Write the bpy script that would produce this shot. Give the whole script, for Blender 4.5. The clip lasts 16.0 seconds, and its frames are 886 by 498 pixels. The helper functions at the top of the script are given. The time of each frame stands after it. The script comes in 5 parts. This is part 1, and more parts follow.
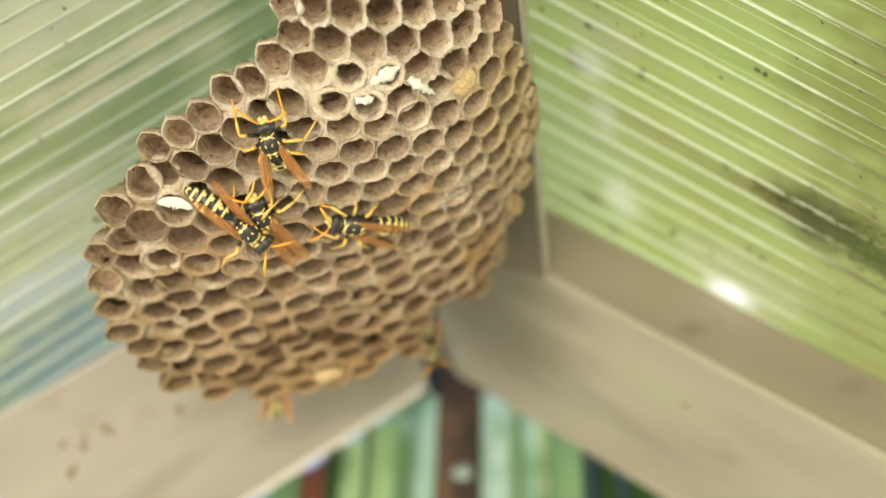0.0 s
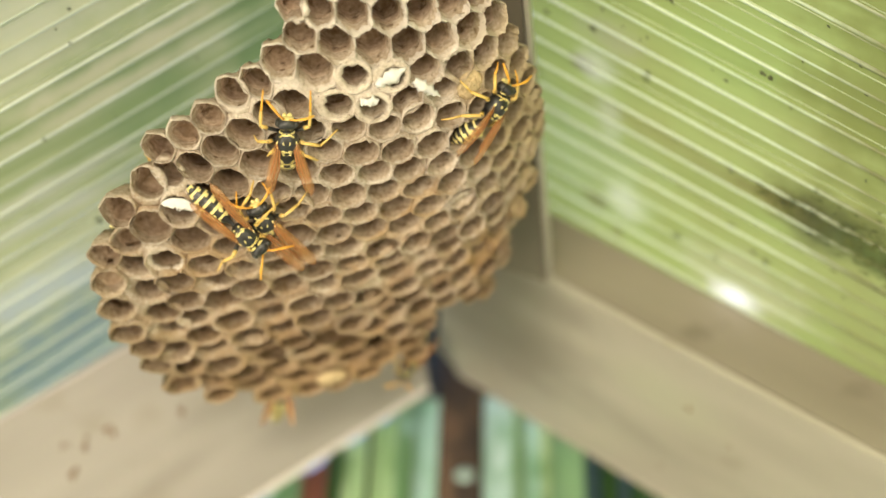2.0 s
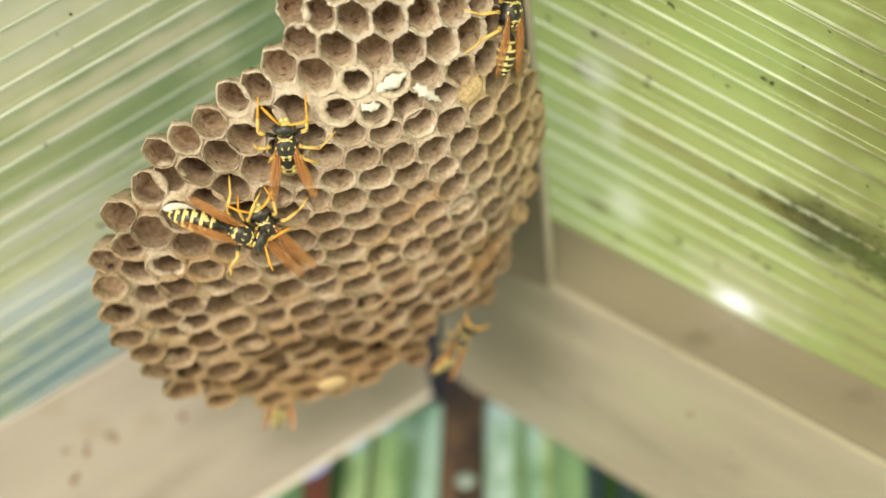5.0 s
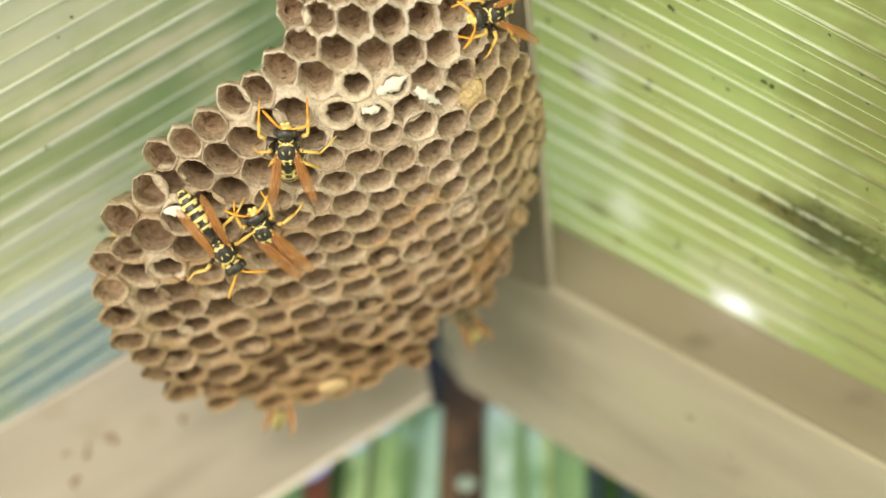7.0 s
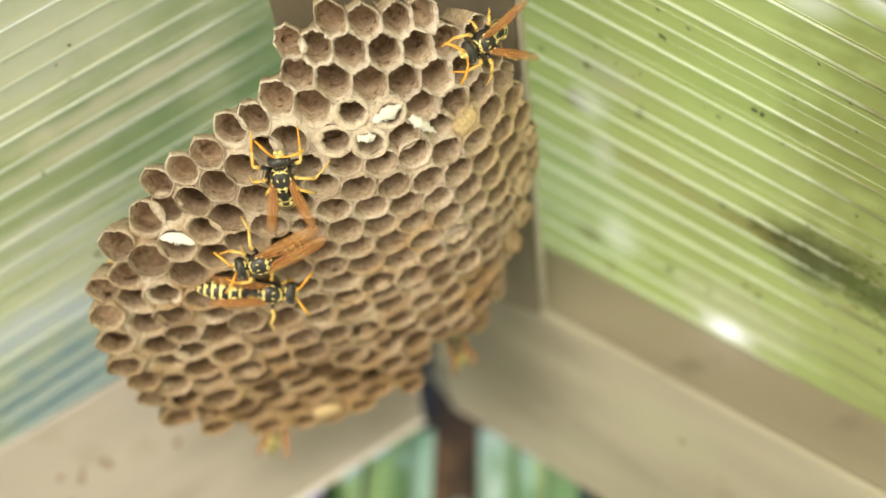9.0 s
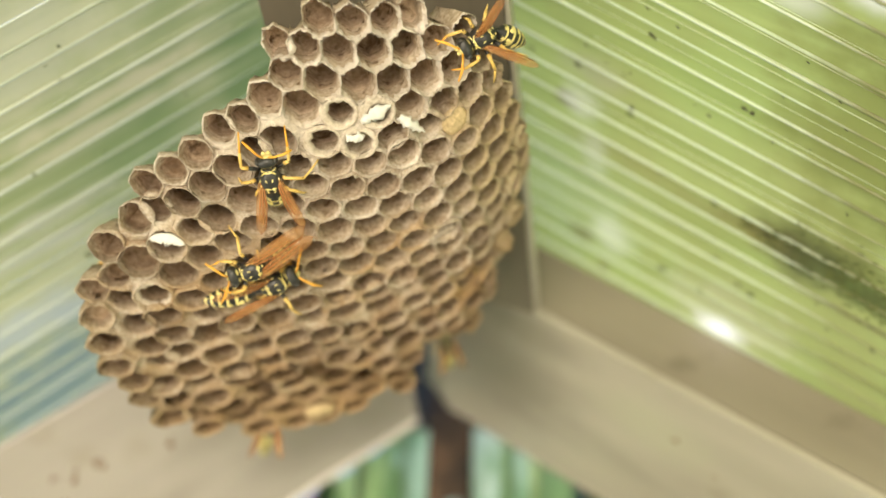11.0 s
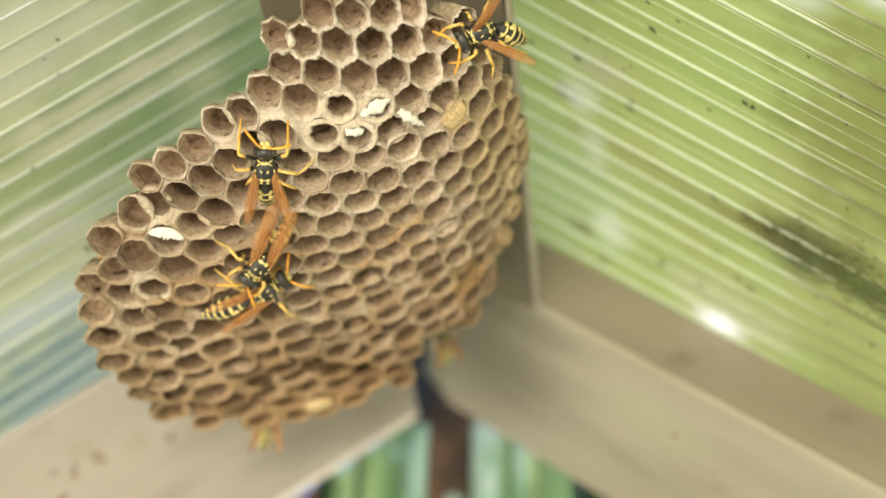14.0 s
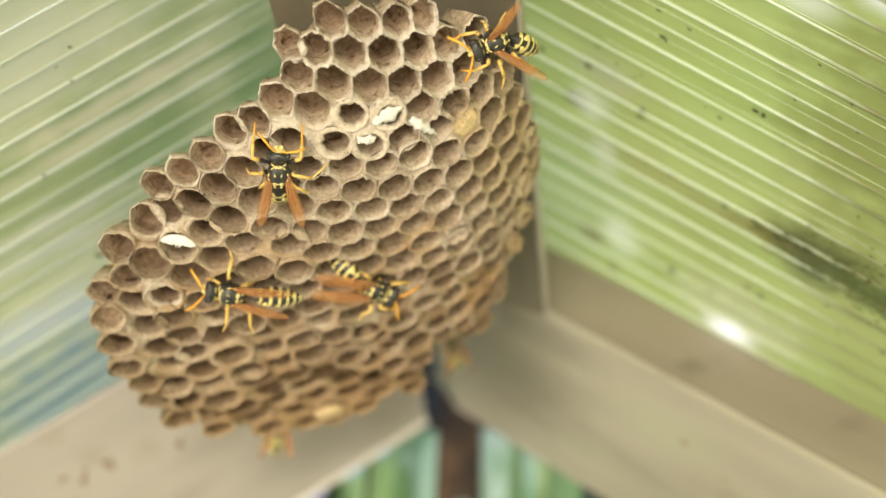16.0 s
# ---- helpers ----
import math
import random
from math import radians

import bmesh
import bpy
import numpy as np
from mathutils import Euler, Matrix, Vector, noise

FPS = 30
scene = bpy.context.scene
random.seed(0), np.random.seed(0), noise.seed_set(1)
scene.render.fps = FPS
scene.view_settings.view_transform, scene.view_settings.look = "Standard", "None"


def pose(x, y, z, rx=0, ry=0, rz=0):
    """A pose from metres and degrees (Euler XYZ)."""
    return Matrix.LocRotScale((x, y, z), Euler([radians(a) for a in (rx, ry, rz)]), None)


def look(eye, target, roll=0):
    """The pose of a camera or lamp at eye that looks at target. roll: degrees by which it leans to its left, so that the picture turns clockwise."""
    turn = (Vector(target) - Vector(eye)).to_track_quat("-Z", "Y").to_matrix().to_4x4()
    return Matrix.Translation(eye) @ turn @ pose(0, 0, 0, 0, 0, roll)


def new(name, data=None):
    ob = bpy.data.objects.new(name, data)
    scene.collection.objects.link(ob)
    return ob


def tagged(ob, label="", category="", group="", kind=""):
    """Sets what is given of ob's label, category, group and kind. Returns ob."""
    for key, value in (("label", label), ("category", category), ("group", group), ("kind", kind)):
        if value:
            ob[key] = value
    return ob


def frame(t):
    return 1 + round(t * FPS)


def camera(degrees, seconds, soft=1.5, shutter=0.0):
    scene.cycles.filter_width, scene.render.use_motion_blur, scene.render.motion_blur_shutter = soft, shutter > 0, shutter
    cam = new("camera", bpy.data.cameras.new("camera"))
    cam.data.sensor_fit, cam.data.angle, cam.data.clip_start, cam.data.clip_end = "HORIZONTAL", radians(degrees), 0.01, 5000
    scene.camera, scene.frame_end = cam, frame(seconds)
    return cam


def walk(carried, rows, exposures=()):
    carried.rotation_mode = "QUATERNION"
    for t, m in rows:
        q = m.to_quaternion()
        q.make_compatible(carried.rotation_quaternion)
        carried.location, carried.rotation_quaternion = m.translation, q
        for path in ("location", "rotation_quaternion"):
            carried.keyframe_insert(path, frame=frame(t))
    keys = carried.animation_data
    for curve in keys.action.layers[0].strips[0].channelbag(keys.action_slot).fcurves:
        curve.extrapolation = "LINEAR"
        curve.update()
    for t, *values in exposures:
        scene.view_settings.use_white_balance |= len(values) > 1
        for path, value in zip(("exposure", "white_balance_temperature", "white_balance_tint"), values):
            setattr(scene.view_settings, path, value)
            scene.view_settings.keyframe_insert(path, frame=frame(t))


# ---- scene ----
cam = camera(34.0, 16.0, soft=1.65)
cam.data.dof.use_dof = True
cam.data.dof.focus_distance = 0.248
cam.data.dof.aperture_fstop = 7.6
PATH = [
    (0, 0.03334, -0.25814, 1.89137, 129.980, -1.594, 6.546),
    (0.5, 0.03291, -0.25825, 1.89194, 130.025, -1.835, 6.555),
    (1, 0.03286, -0.25780, 1.89174, 130.119, -1.727, 6.380),
    (1.5, 0.03283, -0.25776, 1.89184, 130.037, -1.691, 6.304),
    (2, 0.03257, -0.25792, 1.89177, 130.054, -1.787, 6.395),
    (2.5, 0.03274, -0.25765, 1.89175, 130.005, -1.636, 6.212),
    (3, 0.03275, -0.25758, 1.89130, 130.211, -1.774, 6.323),
    (3.5, 0.03296, -0.25748, 1.89159, 130.165, -1.621, 6.228),
    (4, 0.03313, -0.25739, 1.89170, 130.189, -1.795, 6.398),
    (6.5, 0.03274, -0.25795, 1.89123, 130.492, -1.928, 6.504),
    (7, 0.03297, -0.25781, 1.89146, 130.429, -1.910, 6.472),
    (7.5, 0.03223, -0.25818, 1.89132, 130.509, -2.005, 6.571),
    (8, 0.03258, -0.25846, 1.89109, 130.512, -1.868, 6.487),
    (8.5, 0.03324, -0.25963, 1.89092, 130.960, -1.834, 6.387),
    (8.7, 0.03243, -0.26041, 1.89058, 131.256, -1.685, 6.161),
    (11, 0.03452, -0.26011, 1.89095, 131.207, -1.549, 6.333),
    (11.5, 0.03457, -0.25988, 1.89099, 131.110, -1.509, 6.310),
    (12, 0.03432, -0.25983, 1.89103, 131.083, -1.513, 6.292),
    (12.5, 0.03444, -0.25973, 1.89117, 131.036, -1.530, 6.278),
    (13, 0.03441, -0.25960, 1.89121, 130.941, -1.587, 6.315),
    (13.5, 0.03401, -0.25979, 1.89112, 130.936, -1.548, 6.314),
    (14, 0.03447, -0.25995, 1.89131, 130.944, -1.572, 6.284),
    (14.5, 0.03452, -0.26029, 1.89087, 131.226, -1.607, 6.331),
    (15, 0.03412, -0.25977, 1.89124, 131.150, -1.782, 6.493),
    (15.5, 0.03400, -0.25985, 1.89087, 131.030, -1.669, 6.455),
    (16, 0.03359, -0.26054, 1.89125, 131.174, -1.779, 6.413),
]
walk(cam, [(t, pose(*p)) for t, *p in PATH])

# ---- light ----
world = bpy.data.worlds.new("sky")
scene.world = world
world.use_nodes = True
wn = world.node_tree.nodes
sky = wn.new("ShaderNodeTexSky")
sky.sky_type = "NISHITA"
sky.sun_disc = False
sky.sun_elevation, sky.sun_rotation = radians(62), radians(40)
world.node_tree.links.new(sky.outputs[0], wn["Background"].inputs[0])
wn["Background"].inputs[1].default_value = 0.12
sun = new("sun", bpy.data.lights.new("sun", "SUN"))
sun.data.energy, sun.data.angle, sun.data.color = 1.7, radians(0.5), (1.0, 0.95, 0.86)
az, el = radians(40), radians(62)
sun.matrix_world = look((math.sin(az) * math.cos(el) * 9, math.cos(az) * math.cos(el) * 9, math.sin(el) * 9), (0, 0, 0))
scene.view_settings.exposure = 0.8
# added fill lamp behind the camera, in an unseen, made-up doorway
front_fill = new("doorway_light", bpy.data.lights.new("doorway_light", "AREA"))
front_fill.data.shape, front_fill.data.size, front_fill.data.size_y = "RECTANGLE", 1.06, 1.5
front_fill.data.energy, front_fill.data.color = 36.5, (1.0, 0.865, 0.665)
front_fill.matrix_world = look((0, -2.24, 0.78), (0, 0, 0.80))
# and added fill lamps along both side walls, which have no windows
for side, power in ((1, 8.0), (-1, 19.0)):
    side_fill = new("window_light", bpy.data.lights.new("window_light", "AREA"))
    side_fill.data.shape, side_fill.data.size, side_fill.data.size_y = "RECTANGLE", 1.8, 0.8
    side_fill.data.energy, side_fill.data.color = power, (1.0, 0.87, 0.68)
    side_fill.matrix_world = look((side * 0.915, -0.95, 0.85), (0, -0.95, 0.85))



# ---- materials ----
def patch(nd, lk, co, fine, x, y, lx, ly, amount, turn=0.0, ragged=1.5):
    """A soft-edged oval mask on a sheet, about (x, y) in its own space, its long way turned by some degrees."""
    mp = nd.new("ShaderNodeMapping")
    mp.vector_type = "TEXTURE"
    mp.inputs["Location"].default_value = (x, y, 0)
    mp.inputs["Rotation"].default_value = (0, 0, radians(turn))
    mp.inputs["Scale"].default_value = (lx, ly, 1000)
    lk(co.outputs["Object"], mp.inputs[0])
    ln = nd.new("ShaderNodeVectorMath")
    ln.operation = "LENGTH"
    lk(mp.outputs[0], ln.inputs[0])
    wob = nd.new("ShaderNodeMath")
    wob.operation = "MULTIPLY_ADD"
    wob.inputs[1].default_value = ragged
    blot = nd.new("ShaderNodeTexNoise")
    blot.inputs["Scale"].default_value, blot.inputs["Detail"].default_value = 160.0, 5
    lk(co.outputs["Object"], blot.inputs[0])
    both = nd.new("ShaderNodeMix")
    both.inputs[0].default_value = 0.6
    lk(fine.outputs[0], both.inputs[2])
    lk(blot.outputs[0], both.inputs[3])
    lk(both.outputs[0], wob.inputs[0])
    lk(ln.outputs["Value"], wob.inputs[2])
    mr = nd.new("ShaderNodeMapRange")
    mr.interpolation_type = "SMOOTHSTEP"
    mr.inputs[1].default_value, mr.inputs[2].default_value = ragged * 0.5 + 0.13, ragged * 0.5 + 0.95
    mr.inputs[3].default_value, mr.inputs[4].default_value = amount, 0.0
    lk(wob.outputs[0], mr.inputs[0])
    return mr.outputs[0]


def material(name, low, high, rough=0.6, scale=200.0, stretch=(1, 1, 1), bump=0.2, spots=None, spot_scale=60.0, spot_edge=(0.62, 0.72), metal=0.0,
             translucent=0.0, tint=None, clear=0.0, coat=0.0, per_object=0.0, spec=0.5, glare_spots=(), stains_and_shading=(), ragged=1.5):
    """A surface whose colour runs from low to high by coarse and fine grain, with optional staining and painted
    shading, painted glare, and light passing through.
    """
    m = bpy.data.materials.new(name)
    m.use_nodes = True
    nt, nd = m.node_tree, m.node_tree.nodes
    lk = nt.links.new
    out, bsdf = nd["Material Output"], nd["Principled BSDF"]
    co = nd.new("ShaderNodeTexCoord")
    mp = nd.new("ShaderNodeMapping")
    mp.inputs["Scale"].default_value = stretch
    lk(co.outputs["Object"], mp.inputs[0])
    fine, coarse = nd.new("ShaderNodeTexNoise"), nd.new("ShaderNodeTexNoise")
    fine.inputs["Scale"].default_value, fine.inputs["Detail"].default_value = scale, 5
    coarse.inputs["Scale"].default_value, coarse.inputs["Detail"].default_value = scale * 0.13, 3
    for n in (fine, coarse):
        lk(mp.outputs[0], n.inputs[0])
    add = nd.new("ShaderNodeMath")
    add.operation = "ADD"
    lk(fine.outputs[0], add.inputs[0])
    lk(coarse.outputs[0], add.inputs[1])
    rng = nd.new("ShaderNodeMapRange")
    rng.inputs[1].default_value, rng.inputs[2].default_value = 0.65, 1.35
    lk(add.outputs[0], rng.inputs[0])
    fac = rng.outputs[0]
    if per_object:
        info = nd.new("ShaderNodeObjectInfo")
        mul = nd.new("ShaderNodeMath")
        mul.operation = "MULTIPLY_ADD"
        mul.inputs[1].default_value = per_object
        lk(info.outputs["Random"], mul.inputs[0])
        sub = nd.new("ShaderNodeMath")
        sub.operation = "SUBTRACT"
        sub.inputs[1].default_value = per_object / 2
        lk(mul.outputs[0], sub.inputs[0])
        lk(fac, mul.inputs[2])
        fac = sub.outputs[0]
    mix = nd.new("ShaderNodeMix")
    mix.data_type = "RGBA"
    mix.inputs[6].default_value, mix.inputs[7].default_value = (*low, 1), (*high, 1)
    lk(fac, mix.inputs[0])
    colour = mix.outputs[2]
    if spots:
        sn = nd.new("ShaderNodeTexNoise")
        sn.inputs["Scale"].default_value, sn.inputs["Detail"].default_value = spot_scale, 4
        lk(co.outputs["Object"], sn.inputs[0])
        sr = nd.new("ShaderNodeMapRange")
        sr.inputs[1].default_value, sr.inputs[2].default_value = spot_edge
        lk(sn.outputs[0], sr.inputs[0])
        m2 = nd.new("ShaderNodeMix")
        m2.data_type = "RGBA"
        m2.inputs[7].default_value = (*spots, 1)
        lk(sr.outputs[0], m2.inputs[0])
        lk(colour, m2.inputs[6])
        colour = m2.outputs[2]
    # oval tones: real staining, and shade or reflections put into the colour
    for x, y, lx, ly, amount, tone, *turn in stains_and_shading:
        mr = patch(nd, lk, co, fine, x, y, lx, ly, amount, turn[0] if turn else 0.0, ragged)
        m3 = nd.new("ShaderNodeMix")
        m3.data_type = "RGBA"
        m3.inputs[7].default_value = (*tone, 1)
        lk(mr, m3.inputs[0])
        lk(colour, m3.inputs[6])
        colour = m3.outputs[2]
    lk(colour, bsdf.inputs["Base Color"])
    bsdf.inputs["Roughness"].default_value = rough
    bsdf.inputs["Metallic"].default_value = metal
    bsdf.inputs["Coat Weight"].default_value = coat
    bsdf.inputs["Specular IOR Level"].default_value = spec
    if bump:
        bp = nd.new("ShaderNodeBump")
        bp.inputs["Strength"].default_value, bp.inputs["Distance"].default_value = bump, 0.0004
        lk(add.outputs[0], bp.inputs["Height"])
        lk(bp.outputs[0], bsdf.inputs["Normal"])
    shader = bsdf.outputs[0]
    if translucent:
        tr = nd.new("ShaderNodeBsdfTranslucent")
        if tint:
            tr.inputs[0].default_value = (*tint, 1)
        else:
            lk(colour, tr.inputs[0])
        ms = nd.new("ShaderNodeMixShader")
        ms.inputs[0].default_value = translucent
        lk(shader, ms.inputs[1])
        lk(tr.outputs[0], ms.inputs[2])
        shader = ms.outputs[0]
    if clear:
        tp = nd.new("ShaderNodeBsdfTransparent")
        ms = nd.new("ShaderNodeMixShader")
        ms.inputs[0].default_value = clear
        lk(shader, ms.inputs[1])
        lk(tp.outputs[0], ms.inputs[2])
        shader = ms.outputs[0]
    # glare on the sheet, painted as pale translucent patches
    for x, y, lx, ly, amount in glare_spots:
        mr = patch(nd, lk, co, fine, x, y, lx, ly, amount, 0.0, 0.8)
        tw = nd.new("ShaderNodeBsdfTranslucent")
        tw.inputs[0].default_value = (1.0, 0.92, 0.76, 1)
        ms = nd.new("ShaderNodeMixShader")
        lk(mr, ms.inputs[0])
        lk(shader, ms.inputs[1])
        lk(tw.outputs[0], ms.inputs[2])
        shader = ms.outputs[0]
    lk(shader, out.inputs[0])
    return m


# paper browner below and on both flanks, paler at the top
PAPER = material("nest_paper", (0.30, 0.236, 0.18), (0.655, 0.58, 0.50), rough=0.92, scale=1700, bump=1.0, spots=(0.42, 0.275, 0.13), spot_scale=55,
                 spot_edge=(0.5, 0.76), per_object=0.3, spec=0.12, stains_and_shading=((-0.03, 0.01, 0.15, 0.12, 0.8, (0.32, 0.205, 0.10)), (0.024, -0.07, 0.018, 0.07, 0.75, (0.40, 0.32, 0.18)),
                                                                             (0.0, -0.105, 0.06, 0.024, 0.55, (0.72, 0.66, 0.605)), (-0.062, -0.035, 0.018, 0.05, 0.6, (0.25, 0.185, 0.105))))
# Inner walls below are toned darker than the lips, partly for cell shade
WALL = material("cell_wall_paper", (0.275, 0.207, 0.148), (0.65, 0.545, 0.435), rough=0.92, spots=(0.17, 0.115, 0.07), spot_scale=620, spot_edge=(0.58, 0.70), scale=1300, bump=0.4, per_object=0.35, spec=0.1,
                stains_and_shading=((-0.03, 0.01, 0.15, 0.12, 0.88, (0.185, 0.113, 0.054)), (0.024, -0.07, 0.018, 0.07, 0.7, (0.28, 0.218, 0.12))))
LINING = material("cell_lining", (0.295, 0.21, 0.145), (0.65, 0.52, 0.40), rough=0.92, spots=(0.15, 0.095, 0.06), spot_scale=520, spot_edge=(0.56, 0.70), scale=1100, bump=0.3, per_object=0.35, spec=0.1,
                  stains_and_shading=((-0.03, 0.01, 0.15, 0.12, 0.90, (0.26, 0.17, 0.098)),))
SILK = material("silk", (0.76, 0.74, 0.70), (0.90, 0.89, 0.87), rough=0.8, scale=600, bump=0.4, spec=0.2, translucent=0.2)
FILM = material("pale_paper_film", (0.36, 0.29, 0.222), (0.68, 0.60, 0.51), rough=0.9, scale=1500, bump=0.8, spec=0.15)
CAP = material("capped_paper", (0.34, 0.25, 0.14), (0.66, 0.50, 0.30), rough=0.9, scale=1600, bump=0.9, spec=0.1)
PANEL_R = material("algae_polycarbonate", (0.225, 0.295, 0.066), (0.375, 0.435, 0.14), rough=0.3, scale=200, stretch=(0.03, 1, 1), bump=0.0,
                   translucent=0.56, coat=0.15, clear=0.015, spots=(0.27, 0.275, 0.085), spot_scale=22, spot_edge=(0.5, 0.78),
                   # sun glints and bright sky put into the sheet as pale patches
                   glare_spots=((0.0034, -0.0537, 0.0075, 0.0080, 0.20), (0.0064, -0.0407, 0.0055, 0.0110, 0.15), (0.0100, -0.0164, 0.0085, 0.0095, 0.24), (0.0385, -0.0030, 0.0090, 0.0060, 0.95),
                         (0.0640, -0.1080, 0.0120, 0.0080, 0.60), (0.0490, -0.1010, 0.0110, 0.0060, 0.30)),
                   # shade of a tree outside, put into the sheet as an olive tone
                   stains_and_shading=((0.0680, -0.0760, 0.0300, 0.0540, 0.82, (0.185, 0.20, 0.042)),
                           # haze near the lower glint, painted as a paler tone
                           (0.0410, -0.0090, 0.0260, 0.0150, 0.45, (0.50, 0.46, 0.29)),
                           (0.0000, -0.0230, 0.0320, 0.0300, 0.50, (0.34, 0.43, 0.19)),
                           # haze around the upper glints, painted paler
                           (0.0075, -0.0630, 0.0130, 0.0080, 0.35, (0.42, 0.38, 0.25)),
                           (0.0130, -0.0425, 0.0230, 0.0060, 0.35, (0.225, 0.19, 0.06), 4.5),
                           (0.0330, -0.0400, 0.0190, 0.0055, 0.35, (0.21, 0.175, 0.06), 5.5),
                           (0.0600, -0.0425, 0.0240, 0.0100, 0.80, (0.12, 0.125, 0.026), 5.5),
                           (0.0480, -0.0390, 0.0180, 0.0060, 0.80, (0.16, 0.13, 0.03), 5.5),
                           (0.0555, -0.0378, 0.0130, 0.0110, 0.72, (0.06, 0.06, 0.016), 5.5),
                           (0.0630, -0.0368, 0.0120, 0.0090, 0.74, (0.06, 0.075, 0.016), 5.5),
                           (0.0690, -0.0360, 0.0100, 0.0070, 0.72, (0.085, 0.115, 0.02), 5.5),
                           (0.0760, -0.0350, 0.0110, 0.0060, 0.80, (0.08, 0.095, 0.02), 5.5),
                           (-0.0006, -0.0529, 0.0050, 0.0035, 0.75, (0.13, 0.11, 0.05)),
                           (0.0021, -0.0126, 0.0060, 0.0042, 0.65, (0.15, 0.14, 0.045)),
                           (0.0075, -0.0045, 0.0026, 0.0034, 0.60, (0.16, 0.15, 0.05)),
                           (-0.0139, -0.0460, 0.0042, 0.0035, 0.70, (0.12, 0.11, 0.05))))
PANEL_L = material("hazy_polycarbonate", (0.275, 0.325, 0.115), (0.58, 0.565, 0.32), rough=0.3, scale=300, stretch=(0.02, 1, 1), bump=0.0,
                   translucent=0.56, coat=0.15, clear=0.015, spots=(0.20, 0.275, 0.095), spot_scale=16, spot_edge=(0.55, 0.75),
                   stains_and_shading=((-0.0010, 0.0631, 0.0150, 0.0320, 0.70, (0.14, 0.235, 0.07)),
                           (0.0454, 0.0960, 0.0402, 0.0250, 0.60, (0.6, 0.57, 0.38)),
                           (0.0300, 0.0746, 0.0400, 0.0034, 0.65, (0.63, 0.56, 0.34), -3.2),
                           (0.0330, 0.0684, 0.0360, 0.0034, 0.60, (0.63, 0.56, 0.34), -3.0),
                           (0.0560, 0.0533, 0.0340, 0.0034, 0.60, (0.60, 0.57, 0.39), -1.0),
                           (0.0560, 0.0470, 0.0340, 0.0032, 0.60, (0.60, 0.58, 0.43)),
                           (0.0500, 0.0810, 0.0300, 0.0030, 0.40, (0.54, 0.50, 0.29), -4.0),
                           # sky reflection low on the sheet, painted blue-grey and bluish white
                           (0.0631, 0.0090, 0.0390, 0.0254, 0.80, (0.17, 0.255, 0.27)),
                           (0.0640, 0.0290, 0.0320, 0.0090, 0.55, (0.54, 0.58, 0.56))))
# ribs dulled downslope: the olive zone's shade is put into their colour too
RIB = material("polycarbonate_rib", (0.50, 0.58, 0.33), (0.84, 0.88, 0.68), rough=0.15, scale=120, stretch=(0.1, 1, 1), bump=0.0, translucent=0.6,
               coat=0.5, per_object=0.5, stains_and_shading=((0.0740, 0.0, 0.0330, 9.0, 0.90, (0.20, 0.195, 0.055)),))
RIB_L = material("hazy_polycarbonate_rib", (0.52, 0.56, 0.38), (0.88, 0.9, 0.74), rough=0.15, scale=120, stretch=(0.1, 1, 1), bump=0.0, translucent=0.6,
                 coat=0.5, per_object=0.7, stains_and_shading=((-0.0100, 0.0, 0.0220, 9.0, 0.85, (0.2, 0.29, 0.1)),))
# Foliage, leaf shade and sky behind the sheet are put into the flute colours
FLUTE_M = material("mint_flute", (0.5, 0.72, 0.55), (0.92, 0.98, 0.93), rough=0.3, spots=(0.42, 0.62, 0.42), spot_scale=55, spot_edge=(0.52, 0.66), scale=130, stretch=(1, 1, 0.12), bump=0.0, translucent=0.7, coat=0.2)
FLUTE_Y = material("lime_flute", (0.52, 0.68, 0.36), (0.92, 0.98, 0.74), rough=0.3, spots=(0.22, 0.40, 0.12), spot_scale=55, spot_edge=(0.52, 0.66), scale=130, stretch=(1, 1, 0.12), bump=0.0, translucent=0.7, coat=0.2)
FLUTE_G = material("green_flute", (0.24, 0.42, 0.2), (0.6, 0.76, 0.5), rough=0.3, spots=(0.62, 0.8, 0.7), spot_scale=60, spot_edge=(0.6, 0.7), scale=130, stretch=(1, 1, 0.12), bump=0.0, translucent=0.7, coat=0.2)
FLUTE_D = material("dark_green_flute", (0.06, 0.14, 0.045), (0.18, 0.32, 0.11), rough=0.3, scale=130, stretch=(1, 1, 0.12), bump=0.0, translucent=0.7, coat=0.2)
FLUTE_B = material("slate_flute", (0.08, 0.14, 0.14), (0.18, 0.26, 0.26), rough=0.3, scale=130, stretch=(1, 1, 0.12), bump=0.0, translucent=0.7, coat=0.2)
FLUTE_R = material("red_brown_flute", (0.34, 0.14, 0.08), (0.52, 0.28, 0.18), rough=0.3, scale=130, stretch=(1, 1, 0.12), bump=0.0, translucent=0.7, coat=0.2)
FARPC = material("milky_polycarbonate", (0.62, 0.68, 0.58), (0.75, 0.8, 0.7), rough=0.35, scale=20, bump=0.0, translucent=0.6)
